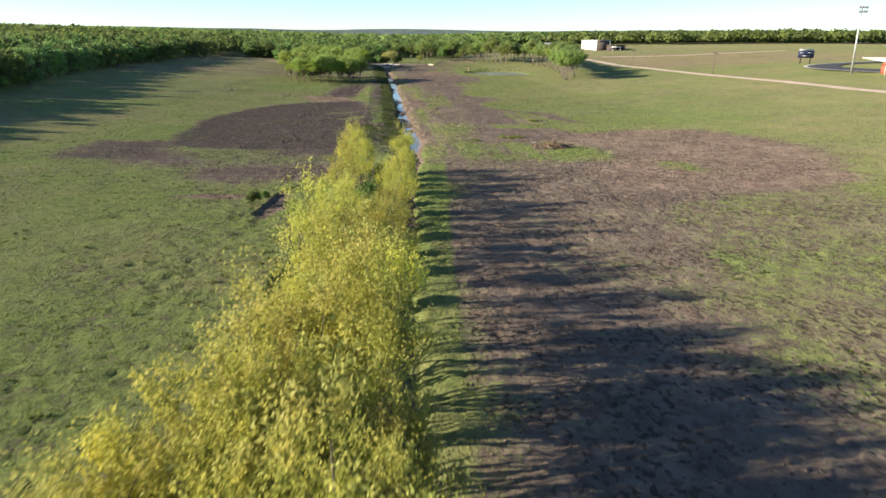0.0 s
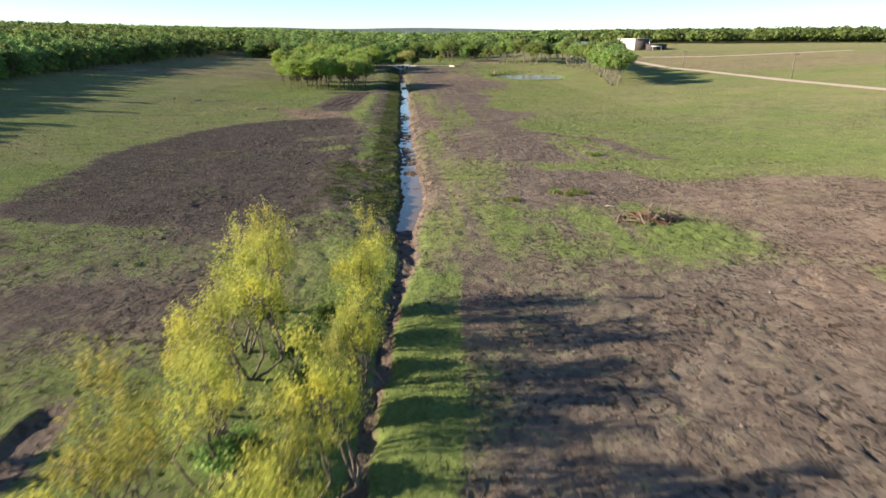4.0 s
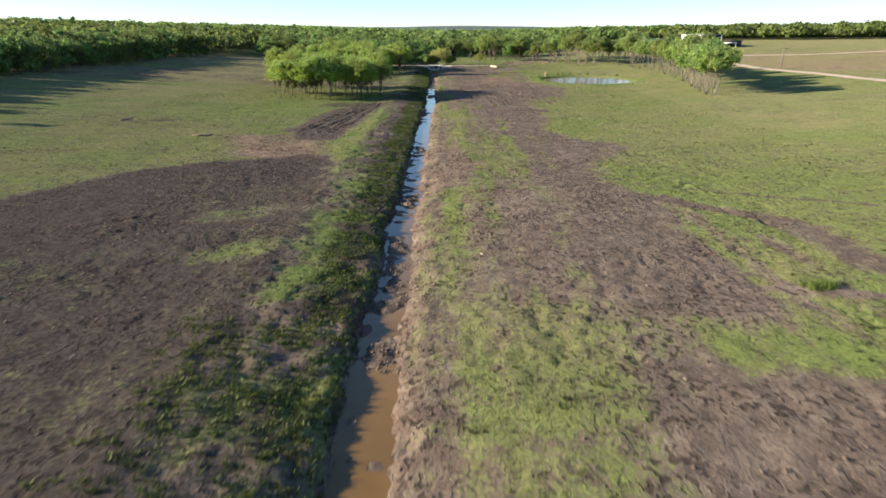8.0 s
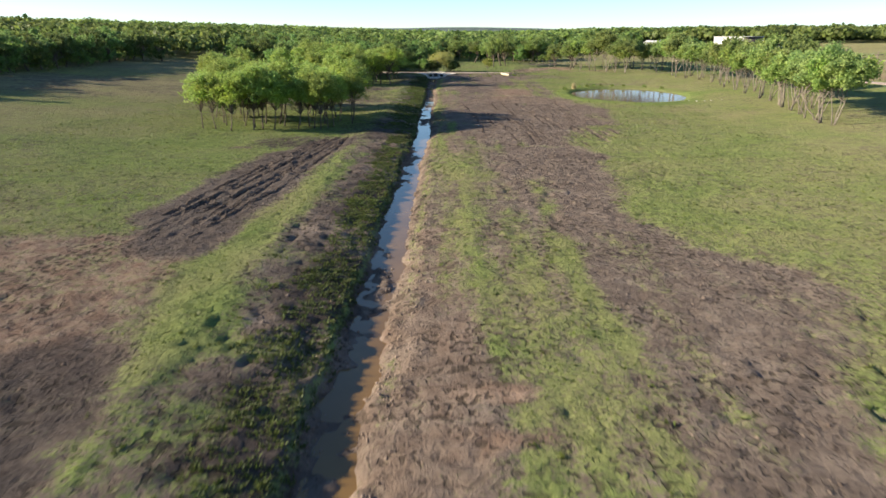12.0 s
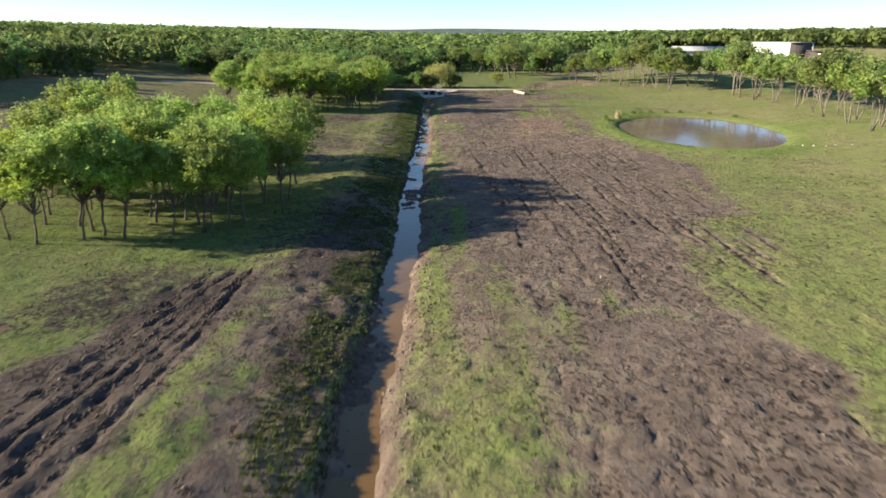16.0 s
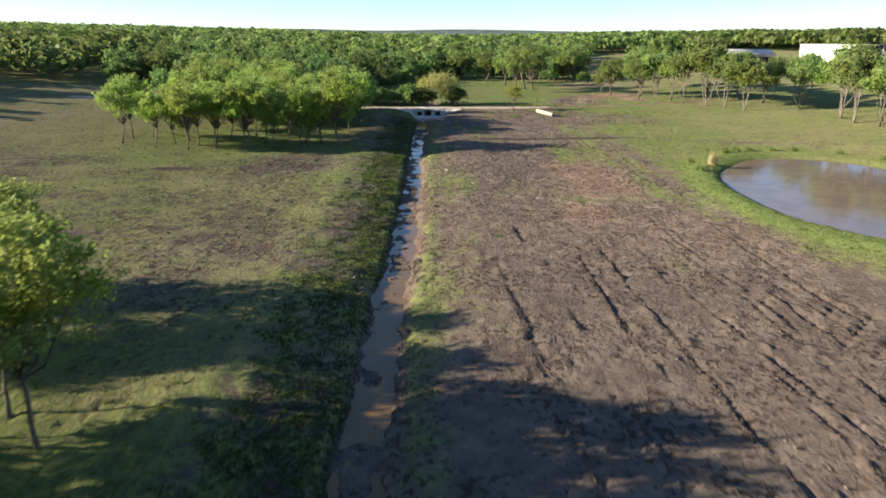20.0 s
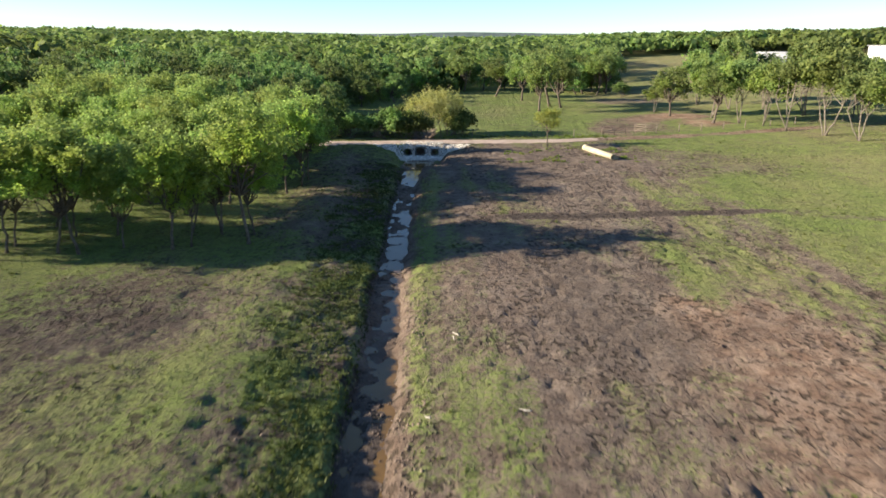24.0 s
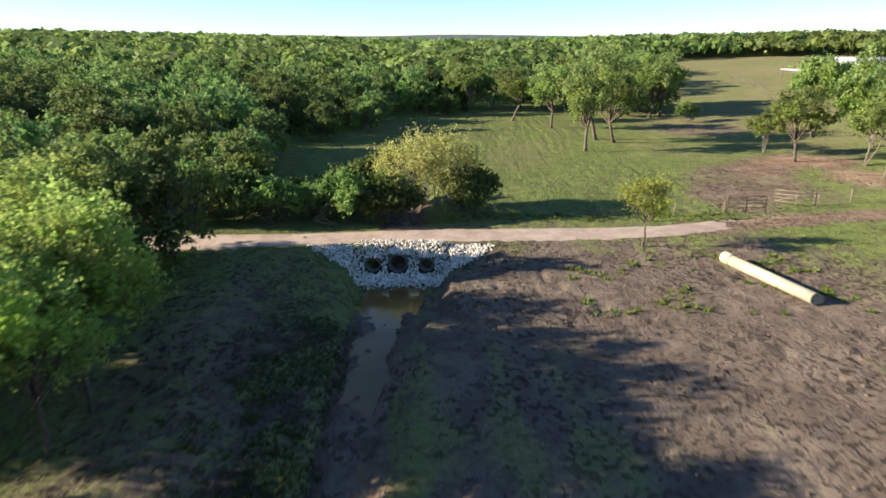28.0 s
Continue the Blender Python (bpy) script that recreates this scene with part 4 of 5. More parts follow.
fill_grove()
grove.place(1, -10.2, 301.6, 1.06, 1.0)
for n_, (x_, y_) in enumerate(((-8.6, 298.2), (-8.4, 304.6), (-11.0, 307.4), (-12.6, 311.4), (-12.4, 294.6), (-16.8, 295.6))):
    grove.place(n_, x_, y_, 1.18, 0.92)
for n_, (x_, y_, s_) in enumerate(((-8.0, 284.0, 1.42), (-12.4, 282.6, 1.2), (-10.4, 286.2, 1.1), (-17.6, 281.4, 1.3), (-22.0, 281.4, 1.2))):
    grove.place(n_ + 2, x_, y_, s_, 0.9)
scatter(row, ((53.9, 206.1), (53.6, 208.6), (54.6, 211.6), (54.3, 214), (55.6, 218.4), (56.3, 222.9), (57, 227), (58.0, 230.3), (59.7, 237.8), (59.9, 242.2), (61.1, 251.8), (63.0, 261.0), (64.2, 270.2), (65.5, 276),
              (66.0, 283), (66, 291.6), (64.6, 297), (63.9, 306.2), (62.8, 316.6), (61.5, 327.7), (60.5, 336), (58.2, 346.9), (56, 356), (51.3, 358.0), (48.9, 366.1), (54.4, 318), (52.8, 322.6), (51.2, 327.4), (49.0, 332.6), (48.0, 337.5), (46.2, 341), (45.0, 348.4)), size=1.22, seed=6)

scatter(row, ((59.0, 219.8), (60.4, 224.6), (61.4, 232.6), (63.2, 240.0), (62.4, 246.8), (64.4, 255.4), (66.4, 264.6), (67.6, 272.6), (69.0, 280.2), (69.4, 288.0), (68.4, 295.6), (67.6, 302.4), (63.4, 301.6), (66.6, 311.4), (65.6, 322.0), (64.8, 331.8), (62.6, 341.6), (60.2, 351.6)), size=1.15, seed=16)


# ---- woods ----
def edge_line(y):
    """Where the woods on the rising side begin, by y."""
    return np.interp(y, (60, 110, 150, 200, 260, 310, 336, 345), (-64, -66, -71, -80, -85, -84, -72, -60))


def plant_woods():
    rng = np.random.default_rng(21)
    n = 0
    # the edge of the woods along the pasture
    for y in np.arange(66, 330, 5.2):
        e = float(edge_line(y))
        for k in range(2):
            x = e - 2.0 - 6.5 * k + rng.uniform(-1.8, 1.8)
            wood.place(n, x, y + rng.uniform(-1.8, 1.8), rng.uniform(0.82, 1.08), rng.uniform(0.92, 1.1), rng=rng, sink=0.3)
            n += 1
    # behind the lane
    for y in np.arange(333, 408, 5.2):
        x0 = -64 if y > 345 else -46
        x1 = -6.0 if y < 341 else (-6.5 if y < 372 else (-3.0 if y < 392 else 7.0))
        for x in np.arange(x0, x1, 5.8):
            if rng.random() < 0.06:
                continue
            wood.place(n, x + rng.uniform(-2.0, 2.0), y + rng.uniform(-2.0, 2.0), (rng.uniform(0.46, 0.6) if x > -9 else rng.uniform(0.66, 0.85)) if y < 337 else rng.uniform(0.52, 0.7) if y < 343 or x > x1 - 7 else rng.uniform(0.72, 1.0), rng.uniform(0.85, 1.1), rng=rng, sink=0.3)
            n += 1


plant_woods()


def far_canopy(name, region, seed, label, leaf, base=9.0, k=46, fine=1.0):
    """Woods too far to tell trees apart: clumps of leaf sprays, wider spaced the farther off."""
    rng = np.random.default_rng(seed)
    g = []
    y = region[0]
    while y < region[1]:
        dist = max(60.0, y - 240)
        s = 5.6 + 0.016 * dist
        xs = np.arange(-0.80 * (y - 20) - 60, 0.86 * (y - 20) + 60, s)
        xs = xs + rng.uniform(-s * 0.4, s * 0.4, len(xs))
        yy = y + rng.uniform(-s * 0.45, s * 0.45, len(xs))
        keep = region[2](xs, yy)
        g.append(np.stack([xs[keep], yy[keep], np.full(keep.sum(), s)], -1))
        y += s * 0.95
    p = np.concatenate(g)
    z = broad(p[:, 0], p[:, 1])
    n = len(p)
    hgt = base * rng.uniform(0.72, 1.12, n)
    rad = p[:, 2] * rng.uniform(0.62, 0.85, n)
    d = rng.normal(size=(n, k, 3))
    d[..., 2] = np.abs(d[..., 2]) * 1.1 - 0.35
    d /= np.linalg.norm(d, axis=-1)[..., None]
    r = 0.65 + 0.4 * rng.random((n, k))
    c = np.stack([p[:, 0, None] + d[..., 0] * r * rad[:, None], p[:, 1, None] + d[..., 1] * r * rad[:, None],
                  z[:, None] + hgt[:, None] * 0.55 + d[..., 2] * r * hgt[:, None] * 0.45], -1)
    a = np.cross(d, rng.normal(size=(n, k, 3)))
    a /= np.linalg.norm(a, axis=-1)[..., None]
    o = np.cross(d + 0.5 * rng.normal(size=(n, k, 3)), a)
    o /= np.linalg.norm(o, axis=-1)[..., None]
    sz = (rad[:, None] * fine * rng.uniform(0.16, 0.36, (n, k)))[..., None]
    v = np.stack([c - a * sz, c + o * sz * 0.7, c + a * sz * 0.8, c - o * sz * 0.8], 2).reshape(-1, 3)
    q = np.arange(n * k * 4).reshape(-1, 4)
    return tagged(new(name, mesh_of(name, v, q, leaf)), label, "woods", kind="stuff")


def in_left_woods(x, y):
    return (x < edge_line(y) - 14) & (y < 420)


def in_far_woods(x, y):
    side = np.interp(y, (405, 430, 470, 520, 560, 640, 900), (14, 44, 56, 62, 66, 500, 700))
    return x < side


def in_right_woods(x, y):
    return (x > 105) & (y > np.interp(x, (100, 140, 200, 300, 500), (600, 560, 480, 440, 420)))


far_canopy("middle_woods", (408, 560, in_far_woods), 34, "green woods behind the glade and the lane", LEAF_WOOD, 9.0, 130, 0.52)
far_canopy("far_woods", (560, 950, in_far_woods), 31, "unbroken green woods reaching to the horizon", LEAF_WOOD, 9.0, 60, 0.8)
# woodland leaf greyed and blued: distance haze put into the colour
LEAF_HAZED = leaf_mat("hazed_distant_leaf", (0.085, 0.135, 0.062), (0.185, 0.235, 0.115), (0.215, 0.240, 0.125), 0.35, 0.25)
far_canopy("horizon_woods", (950, 1500, in_far_woods), 35, "distant woods along the horizon, haze mixed into their leaf colour", LEAF_HAZED)
far_canopy("hill_woods", (60, 420, in_left_woods), 32, "dense dark woods behind the edge of the pasture", LEAF_WOOD, 9.0, 80, 0.65)
far_canopy("field_woods", (420, 1500, in_right_woods), 33, "green tree line beyond the far field", LEAF_WOOD, 9.0, 80, 0.62)


def hill(name, r, lo, hi, seed):
    """A far ridge, built as a long rounded bank."""
    th = np.linspace(-0.95, 0.95, 240)
    top = lo + (hi - lo) * fbm(th * 900, 0 * th, 160.0, 4, seed)
    rows_v = []
    for f, h in ((0.96, -0.3), (0.985, 0.55), (1.0, 0.92), (1.02, 1.0), (1.06, 0.9)):
        rows_v.append(np.stack([r * f * np.sin(th), 280 + r * f * np.cos(th), top * h], -1))
    v = np.stack(rows_v, 1).reshape(-1, 3)
    k = len(rows_v)
    i, j = np.meshgrid(np.arange(k - 1), np.arange(len(th) - 1), indexing="xy")
    q = np.stack([j * k + i, (j + 1) * k + i, (j + 1) * k + i + 1, j * k + i + 1], -1).reshape(-1, 4)
    tagged(new(name, mesh_of(name, v, q, HILL, True)), "low wooded ridge on the horizon, tinted with painted blue haze", "hill", kind="structure")


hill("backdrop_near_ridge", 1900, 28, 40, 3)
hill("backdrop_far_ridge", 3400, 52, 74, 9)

# the glade behind the lane
oak = Kind(forms(3, 560, "oak_tree", tall=8.2, spread_r=3.6, clear=2.4, stems=1, blobs_n=15, count=6400, size=0.26, tuft=7, twig=0.42, leaf=LEAF_ROW, bark=BARK, thick=0.2, slim=0.6, low=1.2, lean=0.5,
                 label="broad green tree with a dark trunk on the mown glade"), "trees on the glade")
scatter(wood, ((33, 397), (37, 399), (41, 401), (30, 402), (26, 404), (35, 405), (22, 403), (18, 406), (39, 395), (13, 403), (8, 405), (32, 391)), size=0.82, seed=28)
scatter(oak, ((20.1, 358.6), (23.2, 367.4), (24.8, 365.0), (19.2, 377.5), (14.6, 385.7), (36.0, 390), (38.4, 392), (34.0, 394), (39.0, 397), (30, 396), (25, 399), (8.5, 400), (36, 403), (41, 405), (31, 405)), size=1.1, vary=0.16, seed=8)
scatter(oak, ((39.5, 351.1), (42.8, 341.8)), size=0.86, seed=9)
scatter(row, ((38.2, 355.3),), size=0.7, seed=29)
scatter(row, ((-36, 318), (-33, 312)), size=0.9, seed=19)
LEAF_PALE_GREEN = leaf_mat("light_green_leaf", (0.22, 0.29, 0.05), (0.40, 0.46, 0.11), (0.44, 0.46, 0.13), 0.5)
bush = Kind(forms(2, 500, "bush", tall=4.6, spread_r=2.4, clear=0.8, stems=5, blobs_n=11, count=5600, size=0.17, tuft=5, plume=1.8, leaf=LEAF_PALE, bark=BARK_PALE, thick=0.09, slim=0.4, low=0.4, rise=1.0, twig=0.9,
                  label="pale yellowish willow bush behind the gravel lane", category="bush", lean=0.8))
bush.place(0, 2.3, 331.2, 1.4, 0.95, 20)
bush.place(1, 4.9, 332.2, 1.2, 1.0, 130)
shrub = Kind(forms(3, 520, "shrub", tall=3.0, spread_r=1.9, clear=0.5, stems=4, blobs_n=8, count=3000, size=0.24, leaf=LEAF_WOOD, bark=BARK, thick=0.07, slim=0.6, low=0.0,
                   label="dark green shrub at the foot of the woods", category="shrub", lean=0.6), "shrubs behind the lane")
scatter(shrub, ((-0.6, 328.0), (-2.6, 327.5), (-4.8, 328.0), (-7.0, 327.4), (-9.4, 327.6), (-12.0, 327.0), (-14.6, 327.4), (-17.4, 326.6), (-20.4, 327.0), (0.8, 328.4), (6.6, 330.0), (-3.8, 330.4), (-8.2, 330.6), (-11.4, 329.8)), size=1.05, vary=0.3, seed=30)
scatter(shrub, ((-2.8, 331.2), (-6.2, 330.4), (-9.5, 331.0), (-13, 330.2), (-0.4, 330.8), (6.4, 332.6), (-17, 330), (-1.5, 335), (39.5, 383.6), (-21.0, 214.0), (-24.2, 213.2), (-28.6, 289)), vary=0.3, seed=10)
for i_, (x_, y_, s_) in enumerate(((-9.4, 51.9, 0.36), (-8.9, 53.2, 0.26), (-1.2, 31.5, 0.5), (-0.8, 36.0, 0.55), (-1.4, 39.2, 0.5), (-0.6, 42.6, 0.6), (-1.2, 45.5, 0.5), (-0.4, 48.8, 0.6), (-1.1, 52.0, 0.55),
                                   (0.2, 55.2, 0.55), (-0.6, 58.2, 0.6), (0.3, 61.2, 0.5), (1.4, 64.2, 0.5), (-2.2, 62.5, 0.4), (-3.4, 33.5, 0.5), (-3.9, 28.5, 0.5))):
    shrub.place(i_, x_, y_, s_ * 1.0, 1.0, 37.0 * i_)
sapling = Kind(forms(1, 540, "sapling", tall=4.7, spread_r=1.9, clear=1.3, stems=1, blobs_n=8, count=3000, size=0.16, leaf=LEAF_PALE_GREEN, bark=BARK, thick=0.08, slim=0.5, low=0.6, rise=0.8,
                     label="small light-green tree beside the gravel lane", lean=0.2))
sapling.place(0, 16.4, 322.3, 1.0, 1.0, 0)


wood.place(1, -10.4, 318.2, 0.84, 1.0, 40)
wood.place(3, -14.2, 317.0, 0.8, 1.0, 140)
wood.place(4, -18.0, 318.6, 0.86, 1.0, 250)


# ---- culvert and riprap ----
def ring_wall(r0, r1, y0, y1, ribs=0, sides=28):
    """A hollow pipe along y, with ribs when asked."""
    n = max(2, ribs * 2 + 1)
    ys = np.linspace(y0, y1, n)
    th = np.arange(sides) * 2 * np.pi / sides
    out = r1 + (0.025 * (np.arange(n) % 2) if ribs else np.zeros(n))
    prof = [(ys[i], out[i]) for i in range(n)] + [(y1, r0), (y0, r0)]
    v = np.array([[(r * math.cos(a), y, r * math.sin(a)) for a in th] for y, r in prof]).reshape(-1, 3)
    k = len(prof)
    i, j = np.meshgrid(np.arange(k), np.arange(sides), indexing="ij")
    q = np.stack([i * sides + j, ((i + 1) % k) * sides + j, ((i + 1) % k) * sides + (j + 1) % sides, i * sides + (j + 1) % sides], -1).reshape(-1, 4)
    return Geo().add(v, q)


PIPES = ((0.25, 0.40, 0.54), (1.68, 0.53, 0.62), (3.36, 0.39, 0.56))
for px_, r_, z_ in PIPES:
    c_ = root("culvert_pipe", px_, 320.6, z_)
    part("barrel", ring_wall(r_ - 0.04, r_, 0.0, 8.0, 28).mesh("barrel", PIPE_METAL, False), c_)
    part("rim", ring_wall(r_ - 0.03, r_ + 0.035, -0.06, 0.05).mesh("rim", PIPE_METAL, False), c_)
    part("end_plug", Geo().box(-r_ * 0.7, 7.6, -r_ * 0.7, r_ * 0.7, 7.8, r_ * 0.7).mesh("end_plug", DARK), c_)
    tagged(c_, "dark round corrugated culvert pipe under the gravel lane", "pipe", "culvert pipes")


def rock_mesh(seed):
    rng = np.random.default_rng(seed)
    bm = bmesh.new()
    bmesh.ops.create_icosphere(bm, subdivisions=1, radius=1.0)
    ax = rng.uniform(0.65, 1.15, 3)
    for v in bm.verts:
        f = rng.uniform(0.72, 1.15)
        v.co = Vector((v.co.x * ax[0] * f, v.co.y * ax[1] * f, v.co.z * ax[2] * 0.75 * f))
    me = bpy.data.meshes.new("rock")
    bm.to_mesh(me)
    bm.free()
    me.materials.append(ROCK)
    return me


ROCKS = [rock_mesh(60 + i) for i in range(8)]


def riprap_spot(rng, wider):
    """A place on the rock slope, clear of the pipe mouths."""
    while True:
        f = rng.random()
        y = 318.9 + 3.9 * f - abs(rng.normal(0, 0.3))
        x = rng.uniform(0.3 - wider - 3.9 * f ** 0.8, 4.0 + wider + 3.2 * f ** 0.8)
        slope = np.interp(y, (318.4, 319.8, 322.4), (-0.1, 0.2, 1.45)) * float(step(np.array(3.9 - abs(x - 1.8)), 0.0, 1.6))
        z = max(zat(x, y), slope)
        over = [c + r for a, r, c in PIPES if abs(x - a) < r + 0.05]
        if y > 320.6:
            return x, y, (max(z, over[0] + 0.04) if over else z)
        if y > 319.9 and any((x - a) ** 2 + (z - c) ** 2 < (r + 0.1) ** 2 for a, r, c in PIPES):
            continue
        return x, y, z


def build_riprap():
    rng = np.random.default_rng(77)
    heap = root("riprap", 1.6, 321.4, 0)
    for n in range(300):
        x, y, z = riprap_spot(rng, 0.0)
        s = rng.uniform(0.07, 0.16)
        ob = new("rock", ROCKS[n % 8])
        ob.parent = heap
        ob.matrix_basis = Matrix.Translation((x - 1.6, y - 321.4, z + s * 0.25)) @ Euler(rng.uniform(0, 6.28, 3)).to_matrix().to_4x4() @ Matrix.Scale(s, 4)
    base = np.array([v.co[:] for v in ROCKS[0].vertices])
    tri = np.array([p.vertices[:] for p in ROCKS[0].polygons])
    g = Geo()
    for _ in range(3000):
        x, y, z = riprap_spot(rng, 0.35)
        s = rng.uniform(0.05, 0.12)
        rot = np.array(Euler(rng.uniform(0, 6.28, 3)).to_matrix())
        g.add(base @ rot.T * s + (x, y, z + 0.03), tris=tri)
    tagged(heap, "heap of white limestone rocks round the culvert mouths", "rocks")
    tagged(new("loose_rubble", g.mesh("loose_rubble", ROCK)), "small white limestone rubble between the larger rocks", "rubble", kind="stuff")


build_riprap()


for n_, (x_, y_, s_) in enumerate(((47.2, 243.4, 0.16), (48.0, 243.0, 0.12), (49.4, 243.2, 0.18), (50.6, 242.6, 0.13), (51.8, 242.8, 0.15), (53.4, 242.2, 0.12))):
    ob_ = new("stone", ROCKS[n_])
    ob_.matrix_basis = Matrix.Translation((x_, y_, zat(x_, y_) + 0.3 * s_)) @ Matrix.Scale(s_, 4)
    tagged(ob_, "pale stone lying on the grass beside the pond", "stone", "stones beside the pond")


# ---- things on the pasture ----
def cream_pipe():
    """Two cream pipes lying side by side."""
    ob = root("drain_pipe", 22.0, 313.0, zat(21.2, 316.4) - 0.02, 13.8)
    part("long_pipe", ring_wall(0.27, 0.305, 0.0, 6.9, 0).mesh("long_pipe", PIPE_CREAM, False), ob, "", pose(0, 0, 0.36))
    part("socket", ring_wall(0.28, 0.35, 6.3, 7.0, 0).mesh("socket", PIPE_CREAM, False), ob, "", pose(0, 0, 0.38))
    part("thin_pipe", ring_wall(0.17, 0.20, 0.12, 6.5, 0, 18).mesh("thin_pipe", PIPE_CREAM, False), ob, "", pose(0.44, 0, 0.24))
    tagged(ob, "pair of long cream drain pipes lying on the grass", "pipe")


cream_pipe()


def stick(g, rng, c, length, r, up=0.15):
    d = rng.normal(size=3)
    d[2] = abs(d[2]) * up + 0.02
    d /= np.linalg.norm(d)
    g.tube(bent(c - d * length / 2, c + d * length / 2, rng, 0.06 * length, 4), np.linspace(r, r * 0.35, 4), 5)


def brush_pile(x, y, wide, tall, count, seed, label):
    rng = np.random.default_rng(seed)
    ob = root("brush_pile", x, y, zat(x, y))
    for i in range(count):
        rr = wide * math.sqrt(rng.random()) * 0.8
        a = rng.random() * 6.28
        h = tall * max(0.05, 1 - rr / wide) * rng.random()
        g = Geo()
        stick(g, rng, np.array([rr * math.cos(a), 0.6 * rr * math.sin(a), h + 0.08]), rng.uniform(0.8, 2.2), rng.uniform(0.03, 0.09), 0.6)
        part("branch", g.mesh("branch", WOOD_GREY if i % 3 else BARK_RED), ob)
    g = Geo()
    for i in range(int(count * 4)):
        rr = wide * math.sqrt(rng.random())
        a = rng.random() * 6.28
        stick(g, rng, np.array([rr * math.cos(a), 0.6 * rr * math.sin(a), tall * max(0.04, 1 - rr / wide) * rng.random() + 0.03]), rng.uniform(0.3, 1.1), rng.uniform(0.01, 0.025), 0.8)
    part("brushwood", g.mesh("brushwood", BARK_RED), ob)
    tagged(ob, label, "brush pile")


BARK_RED = rough_mat("reddish_dead_wood", (0.13, 0.060, 0.040), (0.26, 0.145, 0.10), 5.0, 0.9, 0.4, 0.01, per_object=0.2)
brush_pile(19.2, 79.8, 2.3, 1.05, 46, 3, "pile of reddish brown dead branches on the cleared ground")
brush_pile(15.4, 88.0, 0.6, 0.12, 4, 4, "low scatter of dead branches and weeds on the pasture")


def fence_post(x, y, h=1.25, r=0.07, label="weathered wooden fence post standing in the grass", name="fence_post", group="fence posts"):
    rng = np.random.default_rng(int(abs(x * 31 + y * 17)))
    ob = root(name, x, y, zat(x, y) - 0.1)
    part("shaft", Geo().tube(bent((0, 0, 0), (rng.normal(0, 0.03), rng.normal(0, 0.03), h), rng, 0.01, 4), (r, r, r * 0.95, r * 0.9), 8).mesh("shaft", WOOD_GREY), ob)
    return tagged(ob, label, "post", group)


def wire_fence(pts, h=1.15):
    posts = []
    for (x0, y0), (x1, y1) in zip(pts[:-1], pts[1:]):
        n = max(1, int(math.hypot(x1 - x0, y1 - y0) / 3.2))
        for i in range(n):
            posts.append((x0 + (x1 - x0) * i / n, y0 + (y1 - y0) * i / n))
    posts.append(pts[-1])
    for x, y in posts:
        fence_post(x, y, h)
    ob = root("fence_wires", posts[0][0], posts[0][1], 0)
    for lv in (0.35, 0.65, 0.95):
        g = Geo()
        g.tube([(x - posts[0][0], y - posts[0][1], zat(x, y) + lv) for x, y in posts], 0.006, 4)
        part("wire", g.mesh("wire", WOOD_GREY), ob)
    tagged(ob, "rusty strands of wire along the fence posts", "fence")


for x_ in (8.0, 15.5, 21.0, 24.6):
    fence_post(x_, 330.4 + 0.02 * x_, 1.0, 0.05)
wire_fence(((32.2, 333.0), (45, 336.0), (60, 339.5)))
wire_fence(((46, 372), (58, 392), (70, 430), (80, 470)))


def gate(x, y, turn, label):
    ob = root("metal_gate", x, y, zat(x, y), turn)
    for lv in (0.35, 0.62, 0.9, 1.18):
        part("rail", Geo().tube(((0, 0, lv), (1.4, 0, lv), (2.9, 0, lv)), 0.028, 6).mesh("rail", WOOD_GREY), ob)
    for u in (0.0, 1.45, 2.9):
        part("upright", Geo().tube(((u, 0, 0.05), (u, 0, 0.6), (u, 0, 1.25)), 0.035, 6).mesh("upright", WOOD_GREY), ob)
    part("brace", Geo().tube(((0, 0.03, 0.35), (1.4, 0.03, 0.8), (2.9, 0.03, 1.18)), 0.024, 6).mesh("brace", WOOD_GREY), ob)
    tagged(ob, label, "gate", "field gates")


gate(24.8, 330.9, 4, "rusty tubular field gate standing half open")
gate(29.4, 333.4, -32, "rusty tubular field gate standing half open")


def reed_clump(x, y, seed, h, n, label, mat, name="reed_clump"):
    rng = np.random.default_rng(seed)
    g = Geo()
    for i in range(n):
        a, r = rng.random() * 6.28, 0.55 * math.sqrt(rng.random())
        b = np.array([r * math.cos(a), r * math.sin(a), -0.05])
        tip = b + (rng.normal(0, 0.14), rng.normal(0, 0.14), h * rng.uniform(0.6, 1.1))
        s = np.array([math.cos(a + 1.5), math.sin(a + 1.5), 0]) * 0.03
        g.add([b - s, b + s, tip], tris=[(0, 1, 2)])
    tagged(new(name, g.mesh(name, mat)), label, "reeds").matrix_basis = pose(x, y, zat(x, y))


for i_, (x_, y_) in enumerate(((14.9, 88.6), (16.4, 88.8), (15.7, 87.5), (17.0, 88.2), (23.0, 106.5), (22.3, 106.3), (11.2, 86.0))):
    reed_clump(x_, y_, 60 + i_, 0.42, 150, "low clump of bright green weeds on the bare ground", BLADE, "weed_clump")
reed_clump(32.6, 272.0, 1, 1.5, 170, "clump of dry tan reeds at the pond's edge", STRAW)
for i_, (x_, y_) in enumerate(((35.0, 278.6), (37.0, 280.0), (38.6, 281.0), (40.4, 281.6), (43.0, 282.0), (45.6, 281.8), (49.8, 279.6), (52.6, 275.6), (31.0, 273.6), (30.2, 268.4))):
    reed_clump(x_, y_, 2 + i_, 0.7, 90, "low clump of green reeds on the pond bank", BLADE)


